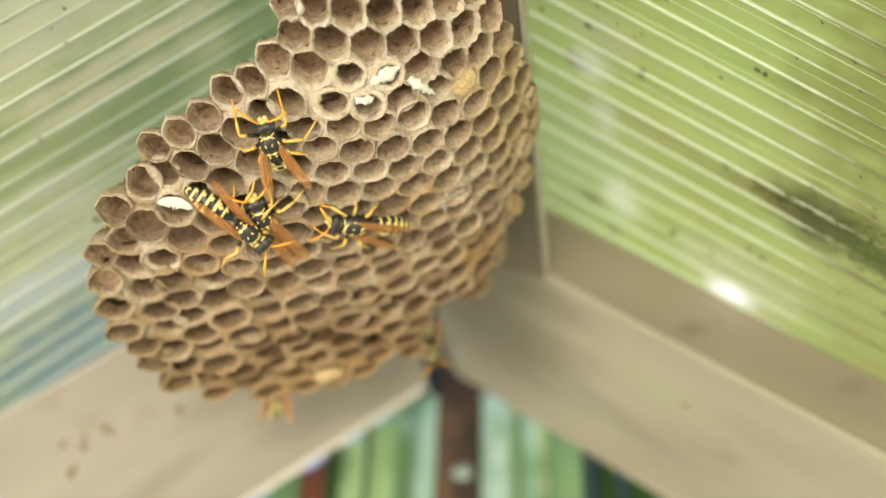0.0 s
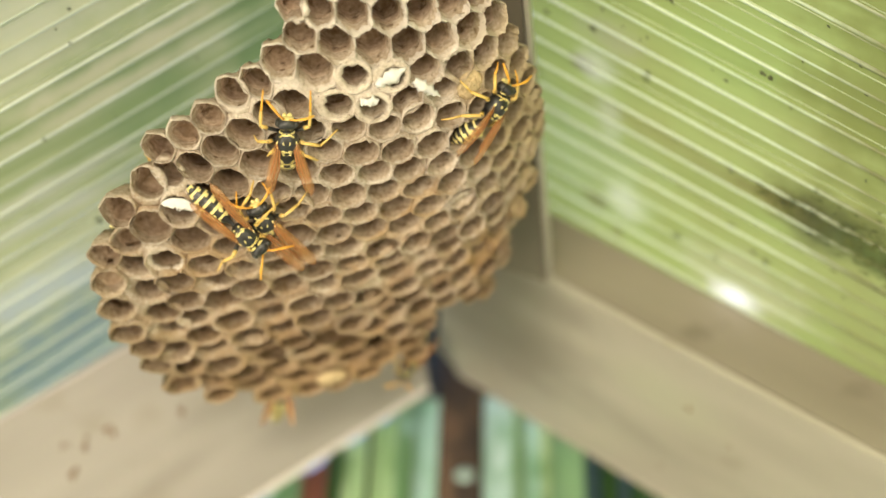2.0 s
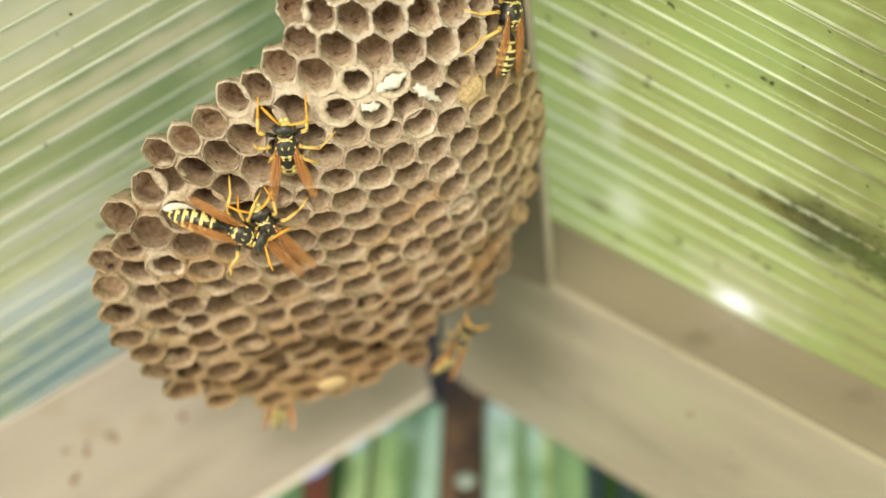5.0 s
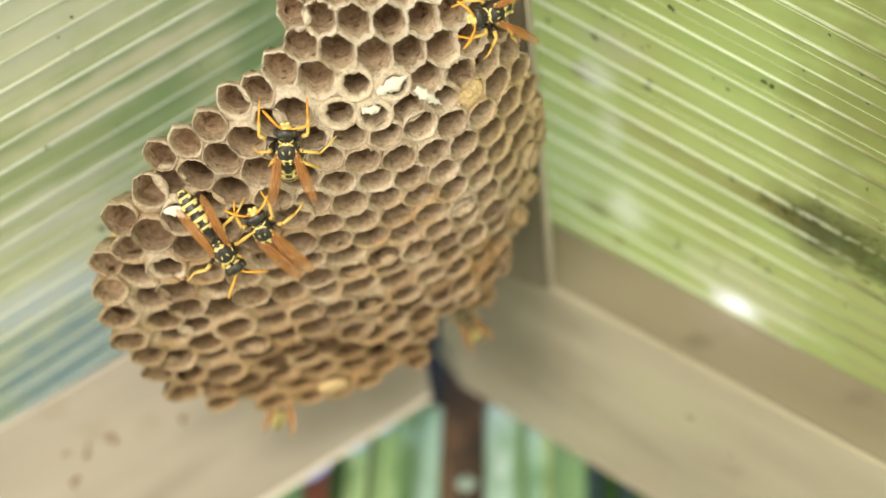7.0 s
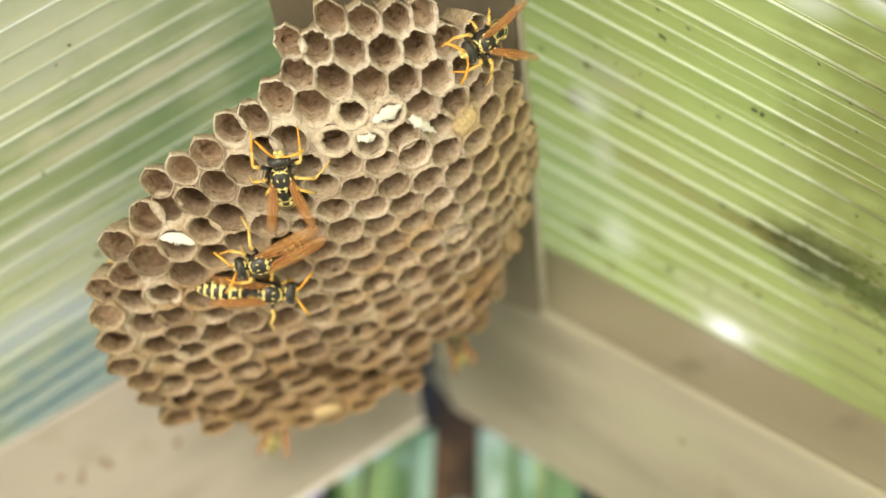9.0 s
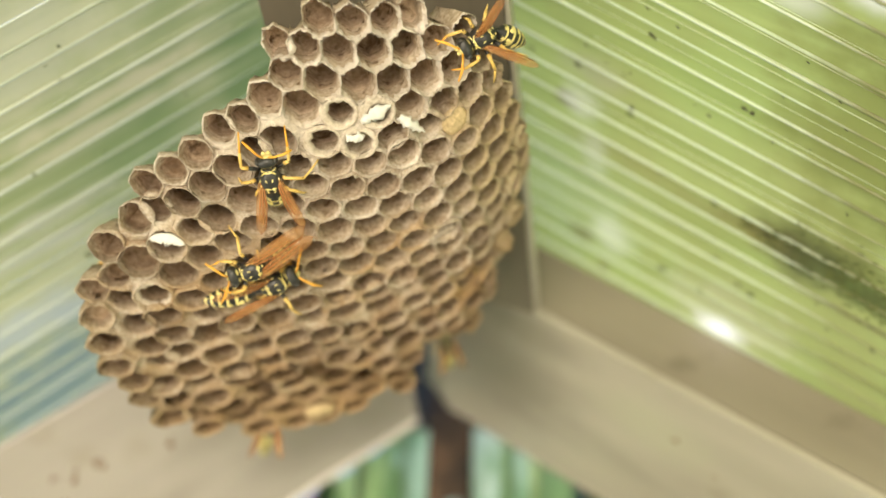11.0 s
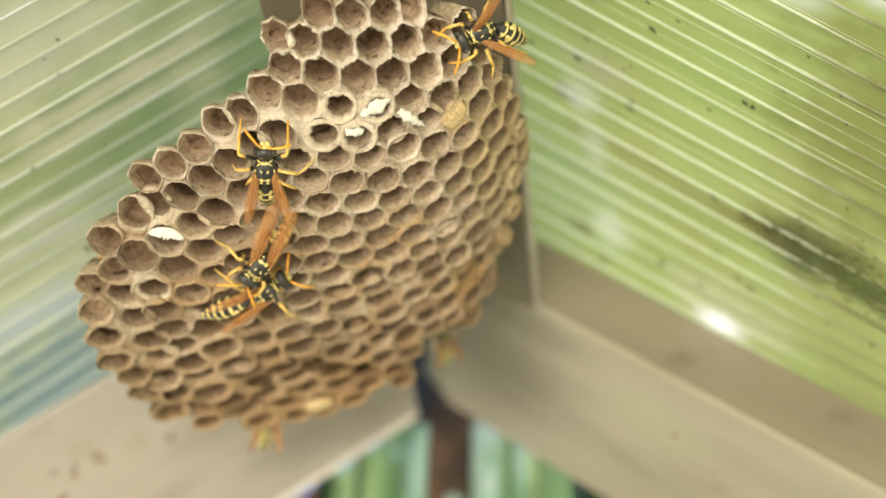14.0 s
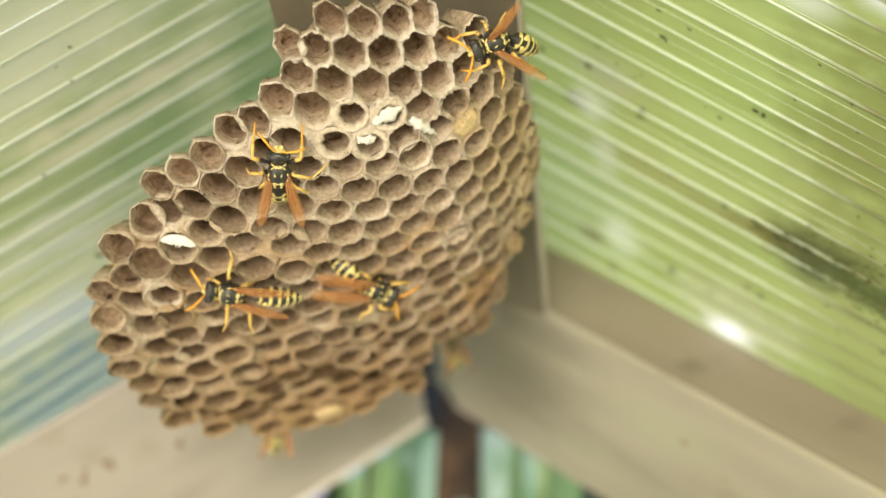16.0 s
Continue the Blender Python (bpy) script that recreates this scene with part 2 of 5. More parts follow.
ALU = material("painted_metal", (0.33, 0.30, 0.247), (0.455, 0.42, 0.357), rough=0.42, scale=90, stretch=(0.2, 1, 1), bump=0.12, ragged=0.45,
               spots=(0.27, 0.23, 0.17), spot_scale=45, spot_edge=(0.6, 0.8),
               # the nest's shade near the apex, put into the paint as dark patches
               stains_and_shading=((-0.0190, 0.0300, 0.0440, 0.0420, 0.75, (0.12, 0.11, 0.09)), (-0.0040, 0.0080, 0.0300, 0.0110, 0.60, (0.15, 0.138, 0.11)),
                       # first entry: the roof sheet's green reflection, painted in
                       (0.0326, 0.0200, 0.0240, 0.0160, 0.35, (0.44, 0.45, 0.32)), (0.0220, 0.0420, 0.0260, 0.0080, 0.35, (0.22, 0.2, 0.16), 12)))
# Darker copy of the rafter paint; the side face's shade is in this colour
SIDE = material("shaded_side_metal", (0.20, 0.175, 0.135), (0.28, 0.25, 0.195), rough=0.5, scale=90, stretch=(0.2, 1, 1), bump=0.12,
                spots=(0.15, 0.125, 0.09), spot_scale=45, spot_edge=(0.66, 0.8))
# West rafter's own copy of the paint, toned for the light it gets
WEST_METAL = material("west_rafter_metal", (0.30, 0.27, 0.252), (0.45, 0.41, 0.387), rough=0.34, scale=60, stretch=(0.2, 1, 1), bump=0.12, ragged=0.45,
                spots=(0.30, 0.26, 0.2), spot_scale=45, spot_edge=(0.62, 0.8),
                # the nest's shade on this face, put into its colour
                stains_and_shading=((0.0120, -0.0390, 0.0340, 0.0190, 0.70, (0.19, 0.172, 0.15)), (-0.0060, -0.0480, 0.0220, 0.0150, 0.65, (0.17, 0.155, 0.135)),
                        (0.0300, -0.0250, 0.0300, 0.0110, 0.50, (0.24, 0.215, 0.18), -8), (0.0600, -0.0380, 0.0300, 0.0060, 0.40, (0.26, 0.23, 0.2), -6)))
DARKALU = material("dark_brown_metal", (0.11, 0.095, 0.072), (0.19, 0.163, 0.125), rough=0.5, scale=120, stretch=(1, 0.2, 1), bump=0.12)
# near-white tone for the west rafter's lip
LIP = material("near_white_metal", (0.68, 0.65, 0.61), (0.82, 0.79, 0.75), rough=0.35, scale=150, bump=0.1)
RUST = material("rusty_post", (0.012, 0.011, 0.010), (0.085, 0.05, 0.03), rough=0.8, scale=90, bump=0.4, spots=(0.11, 0.066, 0.04), spot_scale=70, spot_edge=(0.5, 0.62))
PALE_DISC = material("pale_disc_tone", (0.15, 0.22, 0.20), (0.36, 0.45, 0.42), rough=0.4, scale=500, bump=0.3)
GAP_DARK = material("gap_dark", (0.018, 0.016, 0.013), (0.045, 0.04, 0.033), rough=0.6, scale=150, bump=0.2)
LEAF_H = material("hedge_leaf", (0.05, 0.12, 0.03), (0.12, 0.24, 0.06), rough=0.6, scale=6, bump=0.0, translucent=0.5, spec=0.15)
GRASS = material("grass", (0.04, 0.08, 0.02), (0.1, 0.16, 0.05), rough=0.9, scale=6, bump=0.0)
BOUNCE_FLOOR = material("pale_bounce_floor", (0.34, 0.31, 0.26), (0.48, 0.45, 0.39), rough=0.9, scale=15, bump=0.3)
ALGAE = material("algae", (0.03, 0.045, 0.01), (0.16, 0.17, 0.04), rough=0.8, scale=300, bump=0.1, translucent=0.3, clear=0.2)
STAIN = material("algae_speck", (0.03, 0.035, 0.012), (0.08, 0.08, 0.03), rough=0.8, scale=400, bump=0.2)
MUD = material("dirt_speck", (0.16, 0.10, 0.06), (0.28, 0.19, 0.12), rough=0.9, scale=400, bump=0.2)
BLACK = material("black_cuticle", (0.014, 0.014, 0.015), (0.042, 0.038, 0.034), rough=0.28, scale=900, bump=0.15, spec=0.5)
YELLOW = material("yellow_cuticle", (0.70, 0.57, 0.18), (0.84, 0.74, 0.36), rough=0.35, scale=700, bump=0.05)
ORANGE = material("orange_leg", (0.70, 0.30, 0.03), (0.82, 0.45, 0.06), rough=0.4, scale=700, bump=0.05)
AMBER = material("amber_leg", (0.62, 0.40, 0.09), (0.74, 0.52, 0.17), rough=0.4, scale=700, bump=0.05)
VEIN = material("wing_vein", (0.22, 0.08, 0.02), (0.36, 0.15, 0.04), rough=0.4, scale=700, bump=0.05)
WING = material("amber_wing", (0.56, 0.23, 0.072), (0.87, 0.51, 0.21), rough=0.13, scale=1500, stretch=(0.2, 1, 1), bump=0.3, translucent=0.45, clear=0.70, coat=0.3)


# ---- mesh helpers ----
def part(name, bm, mat, parent=None, label="", smooth=False):
    """Links a bmesh as one mesh object under a thing or a part."""
    me = bpy.data.meshes.new(name)
    bm.to_mesh(me)
    bm.free()
    return part_from(name, me, mat, parent, label, smooth)


def part_from(name, me, mat, parent=None, label="", smooth=False):
    for m in mat if isinstance(mat, (list, tuple)) else [mat]:
        if m.name not in me.materials:
            me.materials.append(m)
    if smooth:
        me.polygons.foreach_set("use_smooth", [True] * len(me.polygons))
    ob = new(name, me)
    ob.parent = parent
    return tagged(ob, label)


def box(bm, a, b, m=None, bevel=0.0):
    """An axis-aligned block from corner a to corner b, moved by m."""
    r = bmesh.ops.create_cube(bm, size=1.0)
    vs = r["verts"]
    for v in vs:
        v.co = Vector([(a[i] + b[i]) / 2 + v.co[i] * (b[i] - a[i]) for i in range(3)])
    if bevel:
        es = list({e for v in vs for e in v.link_edges})
        vs = list({v for f in bmesh.ops.bevel(bm, geom=es, offset=bevel, segments=2, affect="EDGES")["faces"] for v in f.verts} | {v for v in vs if v.is_valid})
    if m is not None:
        bmesh.ops.transform(bm, matrix=m, verts=vs)
    return vs


def tube(bm, points, radii, n=8, mi=0):
    """A round tapering tube through points."""
    rings = []
    pts = [Vector(p) for p in points]
    side = None
    for i, p in enumerate(pts):
        d = (pts[min(i + 1, len(pts) - 1)] - pts[max(i - 1, 0)]).normalized()
        if side is None:
            side = d.cross(Vector((0.3, 0.2, 1)) if abs(d.z) < 0.9 else Vector((1, 0, 0))).normalized()
        side = (side - d * side.dot(d)).normalized()
        up = d.cross(side)
        rings.append([bm.verts.new(p + (side * math.cos(k * math.tau / n) + up * math.sin(k * math.tau / n)) * radii[i]) for k in range(n)])
    for r0, r1 in zip(rings, rings[1:]):
        for k in range(n):
            bm.faces.new((r0[k], r0[(k + 1) % n], r1[(k + 1) % n], r1[k])).material_index = mi
    for r in (rings[0][::-1], rings[-1]):
        bm.faces.new(r).material_index = mi
    return rings


def ball(bm, c, r, nu=14, nv=9, turn=None, colour=None):
    """An ellipsoid of radii r about c; colour(x, y, z) on the unit ball picks the material slot."""
    c, turn = Vector(c), turn or Matrix()
    grid = []
    for j in range(nv + 1):
        th = math.pi * j / nv
        row = []
        for i in range(nu if 0 < j < nv else 1):
            ph = math.tau * i / nu
            u = Vector((math.cos(th), math.sin(th) * math.cos(ph), math.sin(th) * math.sin(ph)))
            row.append((bm.verts.new(c + turn @ Vector((u.x * r[0], u.y * r[1], u.z * r[2]))), u))
        grid.append(row)
    for j in range(nv):
        for i in range(nu):
            a, b = grid[j], grid[j + 1]
            q = [a[i % len(a)], a[(i + 1) % len(a)], b[(i + 1) % len(b)], b[i % len(b)]]
            seen, us = [], []
            for v, u in q:
                if v not in seen:
                    seen.append(v)
                    us.append(u)
            f = bm.faces.new(seen)
            if colour:
                m = sum(us, Vector()) / len(us)
                f.material_index = colour(m.x, m.y, m.z)


RZ = 2.1  # height of the ridge beam's underside


# ---- structure: the gable end of a small polycarbonate greenhouse ----
def empty(name, at=(0, 0, 0)):
    ob = new(name)
    ob.location = at
    ob.empty_display_size = 0.02
    return ob


SLOPE = {1: radians(37.42), -1: radians(36.21)}
GABLE = 0.0679  # the gable sheet stands this far behind the fold
DEEP = {1: 0.0652, -1: 0.0562}      # rafter underside, along the ridge
HIGH = {1: 0.0171, -1: 0.0171}      # rafter side, below the roof sheet
HALF = {1: 0.021, -1: 0.0237}       # half width of the ridge beam
LIFT = {1: 0.0, -1: 0.0036}
END = {1: -0.0356, -1: -0.0128}       # where each rafter stops short of the apex, down its slope from the fold's start
RUN = 1.2


def slope_frame(s):
    """x down the slope, y along the ridge, z out of the roof; from the ridge beam's lower edge."""
    d = Vector((s * math.cos(SLOPE[s]), 0, -math.sin(SLOPE[s])))
    n = Vector((s * math.sin(SLOPE[s]), 0, math.cos(SLOPE[s])))
    y = n.cross(d)
    m = Matrix((d, y, n)).transposed().to_4x4()
    m.translation = (s * HALF[s], 0, RZ + LIFT[s])
    return m, y.y


def skew(s, y):
    """The angle of the ribs to the rafter, y metres in from the gable, fanned to fit the camera's view."""
    base, fan = SKEW[s]
    d = max(0.0, -y)
    return radians((base + fan * min(d, 0.12)) * min(1.0, max(0.0, (0.42 - d) / 0.3)))


def roof(s, mat, name, label):
    m, flip = slope_frame(s)
    ob = empty(name, m.translation)
    ob.matrix_world = m
    tagged(ob, label, "roof panel", kind="structure")
    h = HIGH[s]
    # skin: strips between the ribs, each slightly bowed
    bm = bmesh.new()

    def strip(ys):
        lines = [[bm.verts.new((x, (yy + (x - 0.02) * math.tan(skew(s, yy))) * flip, h + z)) for x in (-0.014, 0.15, 0.4, RUN)] for yy, z in ys]
        for a, b in zip(lines, lines[1:]):
            for i in range(3):
                bm.faces.new((a[i], a[i + 1], b[i + 1], b[i]))
    y = ONE_RIB[s] + math.floor((DEEP[s] - 0.002 - ONE_RIB[s]) / PITCH[s]) * PITCH[s]
    pitch = PITCH[s]
    while y > -0.42:
        strip([(y - pitch + 0.0002, 0.0), (y - pitch * 0.75, 0.00012), (y - pitch * 0.5, 0.00018), (y - pitch * 0.25, 0.00012), (y - 0.0002, 0.0)])
        y -= pitch
    strip([(-2.25, 0), (y - 0.0003, 0)])
    part("skin", bm, mat, ob, smooth=True)
    # ribs between the skins, standing slightly proud
    bm = bmesh.new()
    n = 6
    ring = [(math.cos(math.pi * k / n) * 0.00034, -math.sin(math.pi * k / n) * 0.00036) for k in range(n + 1)]
    a = [bm.verts.new((-0.012, p, q)) for p, q in ring]
    b = [bm.verts.new((0.6, p, q)) for p, q in ring]
    for k in range(n):
        bm.faces.new((a[k], a[k + 1], b[k + 1], b[k]))
    me = bpy.data.meshes.new("rib")
    bm.to_mesh(me)
    bm.free()
    me.materials.append(RIB if s > 0 else RIB_L)
    me.polygons.foreach_set("use_smooth", [True] * len(me.polygons))
    y = ONE_RIB[s] + math.floor((DEEP[s] - 0.002 - ONE_RIB[s]) / PITCH[s]) * PITCH[s]
    rnd = random.Random(4 + s)
    while y > -0.42:
        r = new("rib", me)
        r.parent = ob
        r.location = (0, (y - 0.02 * math.tan(skew(s, y))) * flip, h - 0.00005)
        r.rotation_euler = (0, 0, skew(s, y) * flip)
        r.scale = (1, rnd.choice((0.8, 1.0, 1.3, 1.7) if s > 0 else (0.5, 0.7, 0.9, 1.1)), rnd.uniform(0.35, 0.8))
        if rnd.random() < 0.6:
            seam = new("rib", me)
            seam.parent = ob
            off = rnd.choice((-1, 1)) * rnd.uniform(0.0007, 0.0014)
            seam.location = (rnd.uniform(0.0, 0.02), (y + off - 0.02 * math.tan(skew(s, y))) * flip, h + 0.00004)
            seam.rotation_euler = (0, 0, skew(s, y) * flip)
            seam.scale = (1, rnd.uniform(0.25, 0.5), rnd.uniform(0.3, 0.5))
        y -= pitch
    # specks of dirt and algae
    for x, yy, l in SPECKS[s]:
        for k in range(3 if l > 0.0011 else 1):
            bm = bmesh.new()
            n = 9
            a = radians(rnd.uniform(10, 80))
            c = Vector((x + rnd.uniform(-0.4, 0.4) * l * (k > 0), yy + rnd.uniform(-0.4, 0.4) * l * (k > 0), h - 0.0006))
            vs = []
            for q in range(n):
                t = math.tau * q / n
                rr = rnd.uniform(0.6, 1.2)
                e = Vector((math.cos(t) * l * 0.55 * rr, math.sin(t) * l * 0.27 * rr, 0))
                vs.append(bm.verts.new(c + Matrix.Rotation(a, 3, "Z") @ e * (0.7 if k else 1)))
            top = bm.verts.new(c + Vector((0, 0, -0.00015)))
            for q in range(n):
                bm.faces.new((vs[q], vs[(q + 1) % n], top))
            part("speck", bm, STAIN, ob, "dark dirt speck")
    if s > 0:
        # streak of dark algae lying along one rib
        bm = bmesh.new()
        (x0, y0), (x1, y1) = STREAK
        for k in range(320):
            t = rnd.random() ** 0.8
            w = 0.0036 * (0.3 + t)
            c = Vector((x0 + (x1 - x0) * t * 1.5, y0 + (y1 - y0) * t * 1.5 + rnd.gauss(0, 1.1) * w, h - 0.0004))
            l = rnd.uniform(0.00015, 0.0007)
            vs = [bm.verts.new(c + Vector((math.cos(q * math.tau / 6) * l * rnd.uniform(0.8, 1.8), math.sin(q * math.tau / 6) * l * rnd.uniform(0.3, 0.7), -0.00004 * (k % 4)))) for q in range(6)]
            bm.faces.new(vs)
        tagged(part("algae_streak", bm, ALGAE, ob, "dark green algae streak"), kind="stuff")
    return ob


SPECKS = {1: [
    (0.0159, -0.0576, 0.0018),
    (0.0165, -0.0592, 0.0014),
    (0.0035, -0.0647, 0.0017),
    (0.0062, -0.0710, 0.0011),
    (0.0217, -0.0804, 0.0017),
    (0.0272, -0.0848, 0.0011),
    (0.0435, -0.0716, 0.0015),
    (0.0418, -0.0718, 0.0015),
    (0.0343, -0.0662, 0.0011),
    (0.0311, -0.0673, 0.0006),
    (0.0149, -0.0673, 0.0009),
    (0.0165, -0.0685, 0.0010),
    (0.0494, -0.0784, 0.0007),
    (0.0534, -0.0886, 0.0009),
    (0.0480, -0.0664, 0.0008),
    (0.0601, -0.0827, 0.0009),
    (0.0619, -0.0769, 0.0008),
    (0.0233, -0.0444, 0.0010),
    (0.0361, -0.0429, 0.0015),
    (0.0643, -0.0564, 0.0010),
    (0.0239, -0.0148, 0.0017),
    (0.0340, -0.0135, 0.0014),
    (0.0374, -0.0267, 0.0013),
    (0.0428, -0.0216, 0.0014),
    (0.0458, -0.0205, 0.0017),
    (0.0635, -0.0214, 0.0010),
    (0.0735, -0.0218, 0.0014),
    (0.0108, -0.0687, 0.0008),
    (-0.0077, -0.0638, 0.0013),
    (0.0206, -0.0864, 0.0011),
    (0.0555, -0.0684, 0.0007),
    (0.0550, -0.0480, 0.0010),
], -1: [
    (0.0356, 0.0909, 0.00110),
    (0.0393, 0.0882, 0.00066),
    (0.0378, 0.0838, 0.00078),
    (0.0348, 0.0624, 0.00070),
    (0.0496, 0.0658, 0.00104),
    (0.0151, 0.0662, 0.00094),
    (0.0464, 0.0394, 0.00172),
]}
STREAK = (0.0418, -0.0415), (0.0645, -0.0381)


SKEW = {1: (3.1, 60.0), -1: (4.0, 0.0)}
ONE_RIB = {1: -0.0639, -1: -0.0846}
PITCH = {1: 0.00625, -1: 0.0057}


MUDS = {1: [
    (0.0387, 0.0201, 0.0018),
    (0.0311, 0.0512, 0.0011),
    (0.0493, 0.0259, 0.0010),
], -1: [
    (0.0650, -0.0163, 0.0023),
    (0.0710, -0.0173, 0.0018),
    (0.0750, -0.0141, 0.0017),
    (0.0767, -0.0222, 0.0029),
    (0.0698, -0.0155, 0.0012),
    (0.0637, -0.0181, 0.0016),
    (0.0479, -0.0229, 0.0022),
]}


def rafter(s):
    m, flip = slope_frame(s)
    ob = empty("rafter", m.translation)
    ob.matrix_world = m
    tagged(ob, "beige painted metal gable rafter with a folded edge", "rafter", kind="structure")
    t = 0.0016

    def yb(bm, a, b, bev=0.0004):
        lo, hi = sorted((a[1] * flip, b[1] * flip))
        box(bm, (a[0], lo, a[2]), (b[0], hi, b[2]), bevel=bev)
    if s > 0:
        bm = bmesh.new()
        # its end is cut askew, with one corner clipped
        shape = [(END[s] + 0.0060, 0.0), (RUN, 0.0), (RUN, DEEP[s]), (END[s] + 0.0010, DEEP[s]), (END[s] - 0.0060, DEEP[s] - 0.0070)]
        a, b = ([bm.verts.new((x, y * flip, z)) for x, y in shape] for z in (0.0, t))
        for k in range(5):
            bm.faces.new((a[k], a[(k + 1) % 5], b[(k + 1) % 5], b[k]))
        bm.faces.new(a)
        bm.faces.new(b)
        bmesh.ops.recalc_face_normals(bm, faces=bm.faces)
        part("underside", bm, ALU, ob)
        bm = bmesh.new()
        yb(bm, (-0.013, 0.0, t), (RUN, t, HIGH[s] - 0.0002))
        part("side", bm, SIDE, ob, "metal side, shade put into a darker tone")
    else:
        # one broad face slanting down from the sheet to the lip
        bm = bmesh.new()
        cols = [[bm.verts.new((x - (0.0082 * (1 - y / DEEP[s]) if x < 0 else 0), y * flip, z)) for y, z in ((0.0, HIGH[s] - 0.0004), (0.0008, HIGH[s] - 0.0012), (DEEP[s] - 0.002, 0.0002), (DEEP[s], 0.0), (DEEP[s], t), (0.0, HIGH[s] - 0.0002))]
                for x in (END[s], 0.0, 0.1, RUN)]
        for a, b in zip(cols, cols[1:]):
            for k in range(6):
                bm.faces.new((a[k], a[(k + 1) % 6], b[(k + 1) % 6], b[k]))
        bm.faces.new(cols[0])
        bm.faces.new(cols[-1][::-1])
        bmesh.ops.recalc_face_normals(bm, faces=bm.faces)
        part("underside", bm, WEST_METAL, ob)
    bm = bmesh.new()
    yb(bm, (END[s], DEEP[s] + 0.0002, -0.0014 if s < 0 else -0.0004), (RUN, DEEP[s] + 0.0012, t))
    part("lip", bm, LIP if s < 0 else ALU, ob, "narrow metal lip")
    rnd = random.Random(9)
    for x, yy, l in MUDS[s]:
        for k in range(4):
            bm = bmesh.new()
            c = Vector((x + rnd.uniform(-0.6, 0.6) * l * (k > 0), yy + rnd.uniform(-0.6, 0.6) * l * (k > 0), 0.0))
            if s < 0:
                c.z = HIGH[s] - 0.0012 - (c.y * flip - 0.0008) * (HIGH[s] - 0.0014) / (DEEP[s] - 0.0028)
            r = l * (0.4 if k == 0 else rnd.uniform(0.12, 0.25))
            ball(bm, c, (r * rnd.uniform(0.7, 1.2), r, 0.00045), 8, 5, Matrix.Rotation(rnd.uniform(0, 3), 3, "Z"))
            part("mud_spot", bm, MUD, ob, "brown mud spot", smooth=True)
    return ob


def ridge():
    ob = empty("ridge_beam", (0, 0, RZ))
    tagged(ob, "brown metal ridge beam under the roof", "beam", kind="structure")
    t = 0.0016
    bm = bmesh.new()
    prof = [(-HALF[-1], 0.0), (0.0, 0.0088), (HALF[1], -0.0012), (HALF[1], t), (0.0, 0.0088 + t), (-HALF[-1], t)]
    a, b = ([bm.verts.new((x, y, z)) for x, z in prof] for y in (-2.25, -0.0005))
    for k in range(6):
        bm.faces.new((a[k], b[k], b[(k + 1) % 6], a[(k + 1) % 6]))
    bm.faces.new(a)
    bm.faces.new(b[::-1])
    bmesh.ops.recalc_face_normals(bm, faces=bm.faces)
    part("underside", bm, DARKALU, ob)
    for s in (1, -1):
        bm = bmesh.new()
        x = s * HALF[s]
        box(bm, (min(x, x - s * t), -2.25, t), (max(x, x - s * t), -0.0005, 0.03))
        part("side", bm, DARKALU, ob)
    bm = bmesh.new()
    box(bm, (HALF[1] + 0.0002, -2.25, -0.0003), (HALF[1] + 0.0012, -0.0005, 0.012), bevel=0.0003)
    part("edge_strip", bm, ALU, ob, "pale edge strip")
    return ob


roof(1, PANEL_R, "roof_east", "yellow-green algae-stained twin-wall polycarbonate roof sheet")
roof(-1, PANEL_L, "roof_west", "hazy grey-green twin-wall polycarbonate roof sheet")
rafter(1)
rafter(-1)
ridge()


STRIPS = [  # upright flutes of the gable sheet: from, to, colour
    (-0.0741, -0.0581, FLUTE_D),
    (-0.0581, -0.0494, FLUTE_G),
    (-0.0494, -0.0423, FLUTE_R),
    (-0.0423, -0.0386, FLUTE_D),
    (-0.0386, -0.0320, FLUTE_Y),
    (-0.0320, -0.0309, FLUTE_D),
    (-0.0309, -0.0239, FLUTE_Y),
    (-0.0239, -0.0193, FLUTE_G),
    (-0.0193, -0.0125, FLUTE_M),
    (-0.0125, -0.0008, FLUTE_D),
    (-0.0008, 0.0079, FLUTE_M),
    (0.0079, 0.0104, FLUTE_G),
    (0.0104, 0.0154, FLUTE_M),
    (0.0154, 0.0177, FLUTE_Y),
    (0.0177, 0.0267, FLUTE_G),
    (0.0267, 0.0309, FLUTE_B),
    (0.0309, 0.0349, FLUTE_D),
    (0.0349, 0.0384, FLUTE_B),
    (0.0384, 0.0490, FLUTE_D),
    (0.0490, 0.0666, FLUTE_G),
]


